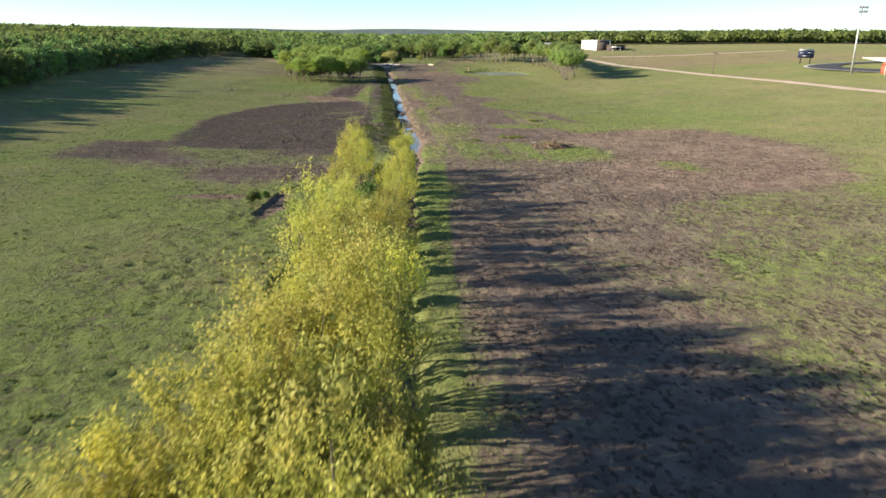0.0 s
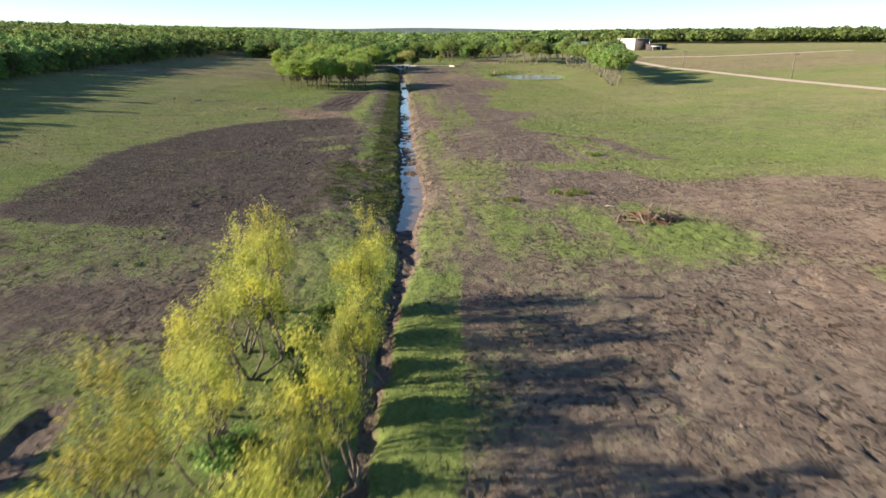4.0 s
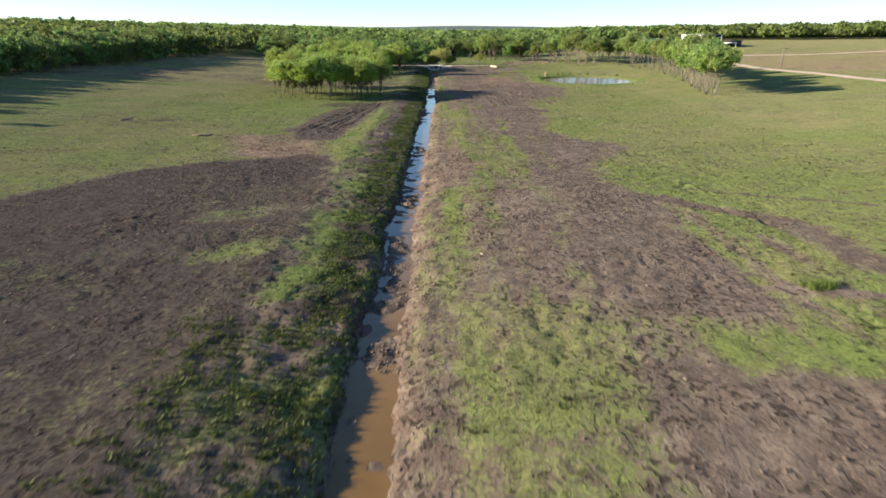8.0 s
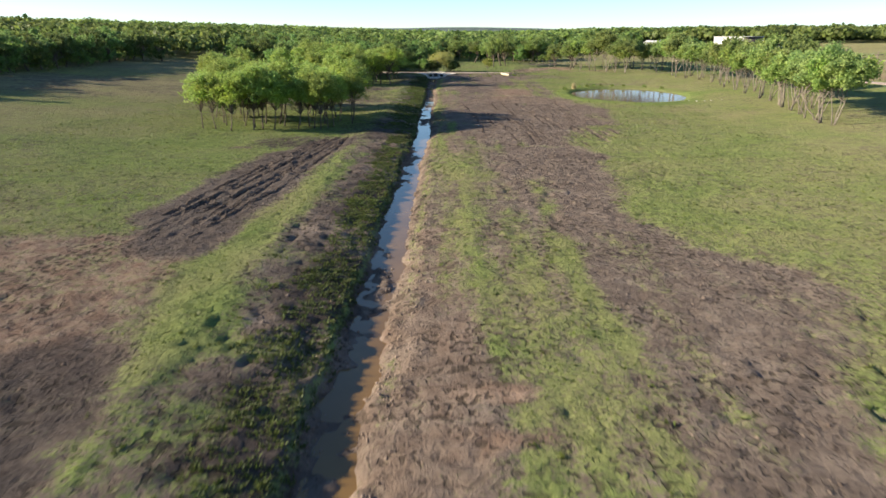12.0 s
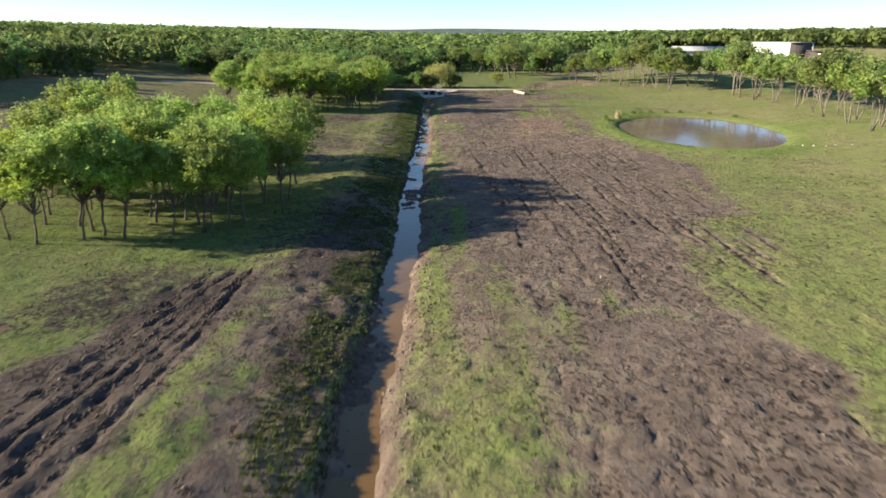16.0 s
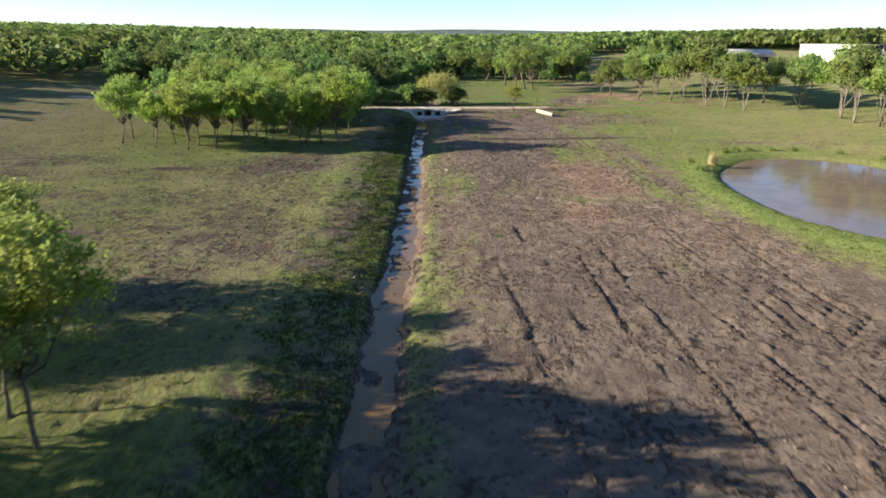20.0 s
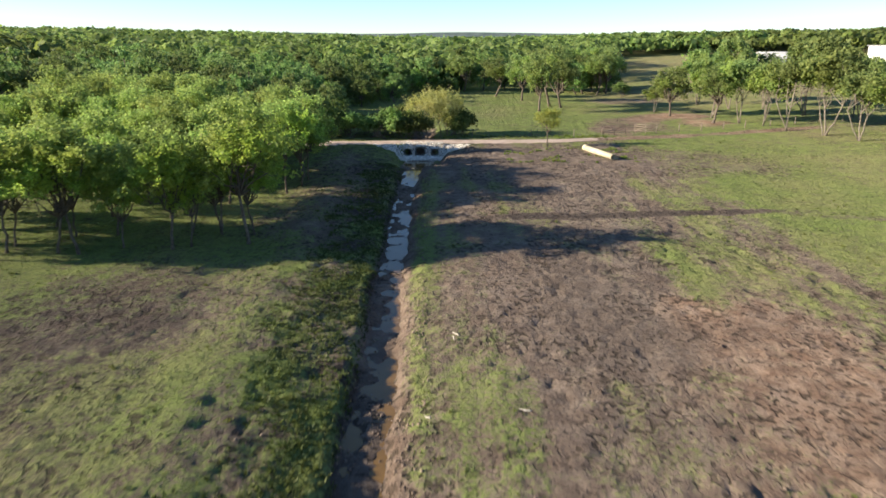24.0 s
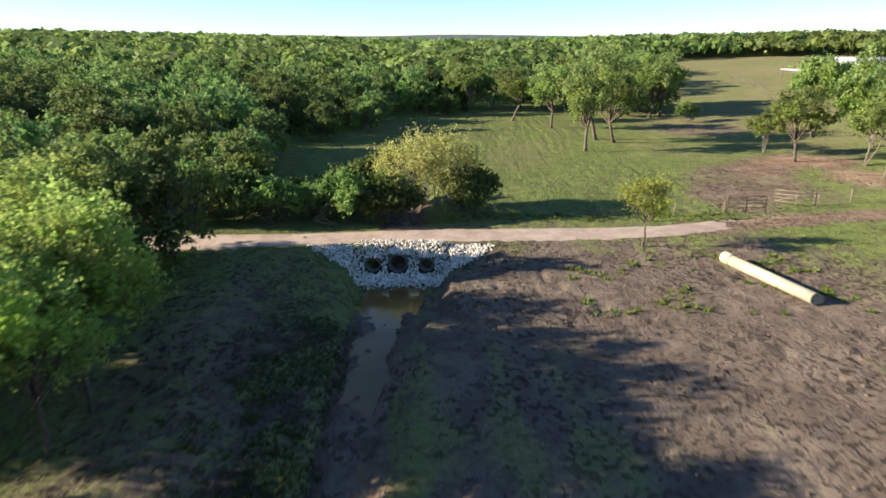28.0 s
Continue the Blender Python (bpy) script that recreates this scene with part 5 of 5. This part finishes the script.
def scrap(x, y, s, seed):
    rng = np.random.default_rng(seed)
    ob = root("driftwood", x, y, zat(x, y) + 0.02, rng.random() * 180)
    for i in range(1):
        part("stick", Geo().tube(bent((-s, 0.1 * i, 0.03), (s, -0.12 * i, 0.05 + 0.12 * i), rng, 0.05, 4), (0.02, 0.03, 0.025, 0.012), 6).mesh("stick", PALE_WOOD), ob)
    tagged(ob, "bleached pale stick lying on the bare ground", "stick", "bleached sticks")


PALE_WOOD = rough_mat("bleached_wood", (0.48, 0.43, 0.36), (0.66, 0.60, 0.52), 5.0, 0.9, 0.2, 0.01)
for i_, (x_, y_, s_) in enumerate(((5.1, 269.9, 0.3), (7.5, 263.1, 0.3), (4.0, 263.0, 0.16), (5.0, 269.4, 0.2), (11.1, 123.0, 0.14), (15.5, 88.1, 0.5), (17.8, 83.6, 0.45), (7.8, 111.0, 0.12), (14.0, 195.0, 0.3), (20.5, 66.0, 0.3))):
    scrap(x_, y_, s_ * 0.7, 40 + i_)
for x_, y_, t_ in ((-20.6, 152.7, 10.0), (-33.8, 164.0, 70.0)):
    ob_ = root("fallen_log", x_, y_, zat(x_, y_) + 0.05, t_)
    part("log", Geo().tube(((-1.1, 0, 0.05), (-0.3, 0.06, 0.08), (0.5, 0.0, 0.07), (1.1, 0.08, 0.1)), (0.09, 0.11, 0.1, 0.06), 7).mesh("log", WOOD_GREY), ob_)
    tagged(ob_, "dark fallen log lying on the pasture", "log", "fallen logs")


# ---- buildings far off ----


def school_hall():
    x, y = 122.5, 410.0
    z = float(broad(np.array([x]), np.array([y]))[0])
    ob = root("school_hall", x, y, z, -2)
    w = Geo().box(0, 0, -1, 0.3, 36, 5.8).box(0.3, 35.7, -1, 8, 36, 5.8).box(7.7, 0, -1, 8, 35.7, 5.8)
    part("wall", w.mesh("wall", WALL_WHITE), ob)
    part("gable_wall", Geo().box(0.3, 0, -1, 7.7, 0.3, 5.7).mesh("gable_wall", WALL_BROWN), ob, "brown brick end wall")
    g = Geo()
    for i in range(24):
        g.box(-0.06, 0.2 + i * 1.49, 0.0, 0.0, 0.2 + i * 1.49 + 0.8, 5.7)
    part("siding", g.mesh("siding", WALL_WHITE), ob)
    part("roof", Geo().box(-0.3, -0.3, 5.8, 8.3, 36.3, 6.0).mesh("roof", ROOF_GREY), ob)
    wing = part("wing", Geo().box(6, -6, -1, 15, -0.1, 3.0).mesh("wing", WALL_BROWN), ob, "low brown brick wing")
    part("wing_roof", Geo().box(5.6, -6.4, 3.0, 15.4, -0.1, 3.3).mesh("wing_roof", WALL_BROWN), wing)
    part("awning", Geo().box(7, -8.5, 2.0, 12, -6.1, 2.4).mesh("awning", WALL_WHITE), wing, "white flat awning")
    for u in (7.2, 11.6):
        part("awning_post", Geo().box(u, -8.3, -1, u + 0.2, -8.1, 2.0).mesh("awning_post", STEEL), wing)
    for u in (7.5, 10.0, 12.6):
        part("window", Geo().box(u, -6.05, 0.7, u + 1.2, -5.9, 1.8).mesh("window", DARK), wing)
    tagged(ob, "large white metal school hall with a low brown wing", "building")


school_hall()


def barn():
    x, y = 94.0, 441.0
    z = zat(x, y)
    ob = root("barn", x, y, z - 1.0, -6)
    ob.scale = (1.15, 1.15, 1.05)
    part("wall", Geo().box(0, 0, -0.5, 16, 14, 4.0).mesh("wall", ROOF_GREY), ob)
    roof = Geo()
    roof.add([(-0.6, -0.6, 3.9), (16.6, -0.6, 3.9), (16.6, 7, 5.4), (-0.6, 7, 5.4), (-0.6, 14.6, 3.9), (16.6, 14.6, 3.9), (-0.6, -0.6, 4.1), (16.6, -0.6, 4.1), (16.6, 7, 5.6), (-0.6, 7, 5.6), (-0.6, 14.6, 4.1), (16.6, 14.6, 4.1)],
             [(6, 7, 8, 9), (9, 8, 11, 10), (0, 3, 2, 1), (3, 4, 5, 2), (0, 1, 7, 6), (4, 10, 11, 5)], [(0, 6, 9), (0, 9, 3), (3, 9, 10), (3, 10, 4), (1, 2, 8), (1, 8, 7), (2, 5, 11), (2, 11, 8)])
    part("roof", roof.mesh("roof", ROOF_GREY), ob)
    part("open_bay", Geo().box(10.2, -0.08, 0, 15.4, 0.2, 3.3).mesh("open_bay", DARK), ob, "dark open bay")
    lean = part("lean_to", Geo().box(0.5, -4.5, -0.5, 6.5, -0.05, 2.5).mesh("lean_to", WALL_WHITE), ob, "small white lean-to")
    part("lean_to_roof", Geo().box(0.2, -4.9, 2.5, 9.4, -0.05, 2.7).mesh("lean_to_roof", ROOF_GREY), lean)
    for u in (1.6, 4.2):
        part("window", Geo().box(u, -4.55, 1.0, u + 0.8, -4.4, 1.9).mesh("window", DARK), lean)
    part("shed", Geo().box(-8, 2, 2.6, -0.1, 12, 2.9).mesh("shed", ROOF_GREY), ob, "open side shed roof")
    for u, v in ((-7.8, 2.2), (-7.8, 11.6), (-4, 2.2)):
        part("post", Geo().box(u, v, -0.5, u + 0.2, v + 0.2, 2.6).mesh("post", WOOD_GREY), ob)
    tagged(ob, "white metal barn with a grey roof and lean-to", "barn")


barn()


def stadium():
    zt = float(broad(np.array([150.0]), np.array([205.0]))[0])
    th = np.linspace(0, 2 * np.pi, 96, endpoint=False)

    def oval(rx, ry, px_=150.0, py_=190.0):
        c, s_ = np.cos(th), np.sin(th)
        return px_ + rx * np.sign(c) * np.abs(c) ** 0.8, py_ + ry * np.sign(s_) * np.abs(s_) ** 0.8

    def band(name, r0, r1, lift, mat, label):
        x0, y0 = oval(*r0)
        x1, y1 = oval(*r1)
        v = np.stack([np.stack([x0, y0, broad(x0, y0) + lift], -1), np.stack([x1, y1, broad(x1, y1) + lift], -1)], 1).reshape(-1, 3)
        k = np.arange(96)
        q = np.stack([k * 2, k * 2 + 1, ((k + 1) % 96) * 2 + 1, ((k + 1) % 96) * 2], -1)
        tagged(new(name, mesh_of(name, v, q, mat)), label, "track", kind="structure")

    band("running_track", (26, 30), (18, 22), 0.25, TRACK, "black oval running track round a school field")
    band("track_kerb", (27, 31), (26, 30), 0.27, CONCRETE, "pale concrete edge of the running track")
    x, y = 136.5, 224.8
    ob = root("scoreboard", x, y, float(broad(np.array([x]), np.array([y]))[0]))
    part("panel", Geo().box(-2.6, -0.2, 2.0, 2.6, 0.2, 4.2).mesh("panel", BOARD_BLUE), ob)
    part("cap", Geo().box(-2.4, -0.22, 4.2, 2.4, 0.22, 4.75).mesh("cap", STEEL), ob)
    part("bars", Geo().box(-2.2, -0.24, 3.5, -0.4, -0.19, 3.7).box(0.4, -0.24, 3.5, 2.2, -0.19, 3.7).box(-1.2, -0.24, 2.5, 1.2, -0.19, 2.75).mesh("bars", CONCRETE), ob)
    for u in (-1.8, 1.5):
        part("post", Geo().box(u, -0.12, -0.4, u + 0.25, 0.12, 2.0).mesh("post", DARK), ob)
    tagged(ob, "dark blue scoreboard on two posts beside the track", "scoreboard")
    x, y = 119.5, 176.0
    z = float(broad(np.array([x]), np.array([y]))[0])
    ob = root("light_pole", x, y, z)
    part("pole", Geo().tube(((0, 0, -0.5), (0, 0, 8), (0, 0, 16.4)), (0.24, 0.2, 0.13), 10).mesh("pole", STEEL), ob)
    for lv in (14.9, 15.9):
        part("crossarm", Geo().box(-1.1, -0.08, lv, 1.1, 0.08, lv + 0.16).mesh("crossarm", STEEL), ob)
        for u in (-0.95, -0.3, 0.35, 0.95):
            part("floodlight", Geo().tube(((u, -0.1, lv + 0.3), (u, -0.35, lv + 0.25), (u, -0.6, lv + 0.18)), (0.12, 0.26, 0.34), 8).mesh("floodlight", STEEL), ob)
    tagged(ob, "tall pale steel floodlight pole beside the bleachers", "light pole")
    x, y = 119.0, 166.0
    z = float(broad(np.array([x]), np.array([y]))[0])
    ob = root("bleachers", x, y, z)
    part("canopy", Geo().add([(0, -2, 3.3), (26, -8, 3.3), (26, 4, 3.9), (0, 6, 3.9), (0, -2, 3.6), (26, -8, 3.6), (26, 4, 4.2), (0, 6, 4.2)], [(4, 5, 6, 7), (0, 3, 2, 1), (0, 1, 5, 4), (1, 2, 6, 5), (2, 3, 7, 6), (3, 0, 4, 7)]).mesh("canopy", CONCRETE), ob, "pale canopy edge")
    part("fascia", Geo().add([(0, -2.1, 2.5), (26, -8.1, 2.5), (26, -8.1, 3.2), (0, -2.1, 3.2), (0, -1.9, 2.5), (26, -7.9, 2.5), (26, -7.9, 3.2), (0, -1.9, 3.2)], [(0, 1, 2, 3), (4, 7, 6, 5), (0, 4, 5, 1), (3, 2, 6, 7), (0, 3, 7, 4), (1, 5, 6, 2)]).mesh("fascia", RED), ob)
    part("seating", Geo().add([(4, 0, 0.2), (26, -5, 0.2), (26, -1, 2.6), (4, 4, 2.6), (4, 0, -0.5), (26, -5, -0.5), (26, -1, -0.5), (4, 4, -0.5)], [(0, 1, 2, 3), (4, 7, 6, 5), (0, 4, 5, 1), (1, 5, 6, 2), (2, 6, 7, 3), (3, 7, 4, 0)]).mesh("seating", RED), ob)
    for u in (0.6, 6, 11, 16, 21):
        part("post", Geo().box(u, -2.1 - 0.23 * u, -0.5, u + 0.18, -1.9 - 0.23 * u, 3.3).mesh("post", CONCRETE), ob)
    tagged(ob, "rust-red bleachers under a pale canopy beside the track", "bleachers")


stadium()


def utility_pole(x, y, h):
    ob = root("utility_pole", x, y, zat(x, y) - 0.3)
    part("pole", Geo().tube(((0, 0, 0), (0.05, 0, h * 0.5), (0.12, 0, h)), (0.16, 0.14, 0.11), 8).mesh("pole", WOOD_GREY), ob)
    part("crossarm", Geo().box(-1.0, -0.06, h - 0.7, 1.2, 0.06, h - 0.55).mesh("crossarm", WOOD_GREY), ob)
    for u in (-0.9, 0.1, 1.1):
        part("insulator", Geo().tube(((u, 0, h - 0.55), (u, 0, h - 0.48), (u, 0, h - 0.38)), (0.05, 0.06, 0.03), 6).mesh("insulator", CONCRETE), ob)
    tagged(ob, "weathered wooden utility pole beside the dirt lane", "pole", "utility poles")


for x_, y_, h_ in ((94.0, 268.0, 6.2), (95.5, 203.0, 6.6), (96.5, 345.0, 6.0)):
    utility_pole(x_, y_, h_)


# ---- grass, weeds and clods ----
def blades(pos, tall, wide, per, seed, lean=0.5):
    """Tufts: thin leaning triangles round each place."""
    rng = np.random.default_rng(seed)
    n = len(pos)
    a = rng.random((n, per)) * 6.283
    r = wide[:, None] * rng.random((n, per)) * 0.6
    b = pos[:, None] + np.stack([np.cos(a) * r, np.sin(a) * r, 0 * r - 0.02], -1)
    h = tall[:, None] * rng.uniform(0.55, 1.1, (n, per))
    t = b + np.stack([np.cos(a) * h * lean * rng.random((n, per)), np.sin(a) * h * lean * rng.random((n, per)), h], -1)
    w = wide[:, None] * rng.uniform(0.16, 0.34, (n, per))
    turn = a + rng.uniform(0.8, 2.2, (n, per))
    s = np.stack([np.cos(turn) * w, np.sin(turn) * w, 0 * w], -1)
    v = np.stack([b - s, b + s, t], 2).reshape(-1, 3)
    return v, np.arange(len(v)).reshape(-1, 3)


def throw(n, x0, x1, y0, y1, seed):
    rng = np.random.default_rng(seed)
    x, y = rng.uniform(x0, x1, n), rng.uniform(y0, y1, n)
    return rng, x, y


def grow_grass():
    rng, x, y = throw(240000, -36, 44, 8, 326, 71)
    g, tone, lush, damp = cover(x, y)
    d = x - ditch_x(y)
    keep = (g + 0.5 * (fbm(x, y, 1.5, 2, 66) - 0.5) > 0.55) & (pond_d(x, y) > 1.06) & (np.abs(d) > 1.3) & ((d > 0) | (d < -7) | (y < 84) | (rng.random(len(x)) < 0.5)) & (rng.random(len(x)) < 0.75 - 0.4 * np.clip((np.abs(x - 5) - 18) / 25, 0, 1))
    x, y = x[keep], y[keep]
    pos = np.stack([x, y, lie(x, y)], -1)
    tall = 0.045 + 0.09 * rng.random(len(x)) ** 2.0
    v, t = blades(pos, tall, 0.10 + 0.10 * rng.random(len(x)), 3, 72, 0.7)
    tagged(new("grass_tufts", mesh_of("grass_tufts", v, t, BLADE)), "short uneven pasture grass in small tufts", "grass", kind="stuff")
    # coarser tufts that stand out of the sward
    rng, x, y = throw(20000, -40, 44, 8, 326, 73)
    g, tone, lush, damp = cover(x, y)
    keep = (g > 0.35) & (pond_d(x, y) > 1.08) & (np.abs(x - ditch_x(y)) > 1.6) & ((fbm(x, y, 6.0, 2, 67) > 0.42 - 0.08 * (x < -2) * (y < 175)) & ~((np.abs(x + 7.9) < 1.5) & (np.abs(y - 52.3) < 4.6)))
    x, y = x[keep], y[keep]
    pos = np.stack([x, y, lie(x, y)], -1)
    v, t = blades(pos, np.where((y < 64) & (x < -2), 1.3, 1.0) * (0.05 + 0.12 * rng.random(len(x)) ** 3), 0.14 + 0.18 * rng.random(len(x)), 8, 74, 1.0)
    tagged(new("coarse_tufts", mesh_of("coarse_tufts", v, t, TUFT)), "coarse darker grass clumps on the pasture", "grass", kind="stuff")


def grow_weeds():
    rng, u, y = throw(150000, -8.0, -1.0, 82, 312, 81)
    x = ditch_x(y) + u
    keep = 0.45 * fbm(x, y, 2.2, 3, 83) + 0.55 * fbm(x, y, 0.7, 2, 88) + 0.30 * (rng.random(len(x)) - 0.5) + 0.12 * np.exp(-((u + 2.4) / 1.2) ** 2) - 0.14 * step(-u, 3.5, 9.5) - 0.30 * step(-u, 3.0, 4.6) * step(y, 98, 108) * (1 - step(y, 196, 210)) - 0.2 * step(-u, 4.0, 6.5) * step(y, 196, 215) > 0.51
    x, y = x[keep], y[keep]
    pos = np.stack([x, y, lie(x, y)], -1)
    v, t = blades(pos, 0.03 + 0.17 * rng.random(len(x)) ** 2.0, 0.06 + 0.10 * rng.random(len(x)), 6, 84, 1.2)
    tagged(new("bank_weeds", mesh_of("bank_weeds", v, t, WEED)), "dark green weeds crowding the ditch bank", "weeds", kind="stuff")
    rng, x, y = throw(6000, -5.8, -1.6, 14, 50, 89)
    keep = (fbm(x, y, 3.0, 2, 90) + 0.3 * (rng.random(len(x)) - 0.5) + 0.1 * step(x, -7, -3) > 0.57) & ~((np.abs(x + 7.9) < 1.3) & (np.abs(y - 52.3) < 4.6))
    x, y = x[keep], y[keep]
    pos = np.stack([x, y, lie(x, y)], -1)
    v, t = blades(pos, 0.06 + 0.22 * rng.random(len(x)) ** 2, 0.10 + 0.15 * rng.random(len(x)), 9, 91, 0.9)
    tagged(new("willow_weeds", mesh_of("willow_weeds", v, t, WEED)), "tall dark green weeds at the foot of the willows", "weeds", kind="stuff")
    rng, x, y = throw(2600, 4, 26, 312, 331, 85)
    strip = (y > 328.2) & (y < 330.6)
    keep = ((fbm(x, y, 1.6, 2, 86) > 0.62) & (y < 321) & (x > 11)) | (strip & (rng.random(len(x)) < 0.8))
    x, y = x[keep], y[keep]
    pos = np.stack([x, y, lie(x, y)], -1)
    v, t = blades(pos, 0.08 + 0.22 * rng.random(len(x)) ** 2, 0.14 + 0.2 * rng.random(len(x)), 12, 87, 1.1)
    tagged(new("lane_weeds", mesh_of("lane_weeds", v, t, BLADE)), "bright green weeds in patches beside the lane", "weeds", kind="stuff")


def lumps(name, x, y, s, seed, label, category, mat):
    """Many small uneven lumps lying on the ground."""
    rng = np.random.default_rng(seed)
    n = len(x)
    octa = np.array([(1, 0, 0), (0, 1, 0), (-1, 0, 0), (0, -1, 0), (0, 0, 0.8), (0, 0, -0.4)], dtype=float)
    turn = rng.random(n) * 6.283
    jit = octa[None] * rng.uniform(0.6, 1.3, (n, 6, 3)) * s[:, None, None]
    c, sn = np.cos(turn)[:, None], np.sin(turn)[:, None]
    v = np.stack([jit[..., 0] * c - jit[..., 1] * sn + x[:, None], jit[..., 0] * sn + jit[..., 1] * c + y[:, None], jit[..., 2] + lie(x, y)[:, None] + s[:, None] * 0.2], -1).reshape(-1, 3)
    f = np.array([(0, 1, 4), (1, 2, 4), (2, 3, 4), (3, 0, 4), (1, 0, 5), (2, 1, 5), (3, 2, 5), (0, 3, 5)])
    t = (f[None] + np.arange(n)[:, None, None] * 6).reshape(-1, 3)
    tagged(new(name, mesh_of(name, v, t, mat)), label, category, kind="stuff")


def strew_bank():
    rng, u, y = throw(26000, -1.1, 1.9, 82, 318, 95)
    keep = (fbm(u * 2, y, 2.0, 3, 96) > 0.45) & ((np.abs(u + 0.1) > 0.45) | (fbm(y, 0 * y, 7.0, 2, 17) > 0.46))
    u, y = u[keep], y[keep]
    lumps("bank_lumps", ditch_x(y) + u * ditch_w(y), y, 0.015 + 0.075 * rng.random(len(y)) ** 3, 97, "broken lumps of clay along the ditch banks", "clay lumps", CLAY)


CLAY = rough_mat("pale_clay", (0.13, 0.095, 0.073), (0.28, 0.21, 0.16), 0.9, 0.95, 0.3, 0.02)


def strew_clods():
    rng, x, y = throw(130000, -28, 42, 8, 324, 91)
    g, tone, lush, damp = cover(x, y)
    _, st = ruts(x, y)
    d = x - ditch_x(y)
    edge = np.exp(-((d - 1.2) / 0.5) ** 2) * (y > 84)
    want = np.clip(0.62 - g, 0, 1) * (0.25 + 1.2 * np.clip(fbm(x, y, 4.0, 3, 92) - 0.4, 0, 1)) + 0.5 * st + 0.5 * edge
    keep = (rng.random(len(x)) < want) & (pond_d(x, y) > 1.05)
    x, y = x[keep], y[keep]
    lumps("soil_clods", x, y, 0.02 + 0.08 * rng.random(len(x)) ** 4, 93, "dry brown clods strewn over the bare soil", "clods", CLOD)


SOIL_DARK = rough_mat("damp_turned_soil", (0.050, 0.036, 0.029), (0.115, 0.086, 0.068), 3.0, 0.95, 0.3, 0.02)


def strew_ruts():
    rng = np.random.default_rng(101)
    xs, ys, ss = [], [], []
    for ruts_, mid, long, n0, n1, wob, cell, s0 in ((RUTS_R, 190, 50, 190, 240, 0.9, 14.0, 20), (RUTS_L, 160, 34, 154, 196, 0.9, 8.0, 80)):
        for i, (a, b) in enumerate(ruts_):
            y = np.arange(n0 + 3 * (i % 3), n1, 0.085) + rng.normal(0, 0.03, len(np.arange(n0 + 3 * (i % 3), n1, 0.085)))
            shift = s0 + (i // 2 if s0 == 20 else i)
            c = a + (b - a) * (y - mid) / long + wob * (vnoise(y, 0 * y, cell, shift) - 0.5)
            if s0 == 20:
                c = c + 0.2 * (vnoise(y, 0 * y, 2.0, 25 + i) - 0.5)
                on = (vnoise(y, 0 * y, 5.0, 40 + i) > 0.48) & (vnoise(y, 0 * y, 1.1, 140 + i) > 0.42)
            else:
                on = vnoise(y, 0 * y, 1.3, 150 + i) > 0.34
            y, c = y[on], c[on]
            xs.append(c - 0.20 + rng.normal(0, 0.05, len(y)))
            ys.append(y)
            ss.append(0.03 + 0.07 * rng.random(len(y)) ** 1.6)
    lumps("rut_ridges", np.concatenate(xs), np.concatenate(ys), np.concatenate(ss), 103, "crumbled dark soil ridges pushed up beside the wheel ruts", "soil ridges", SOIL_DARK)


grow_grass()
grow_weeds()
strew_ruts()
strew_clods()
strew_bank()
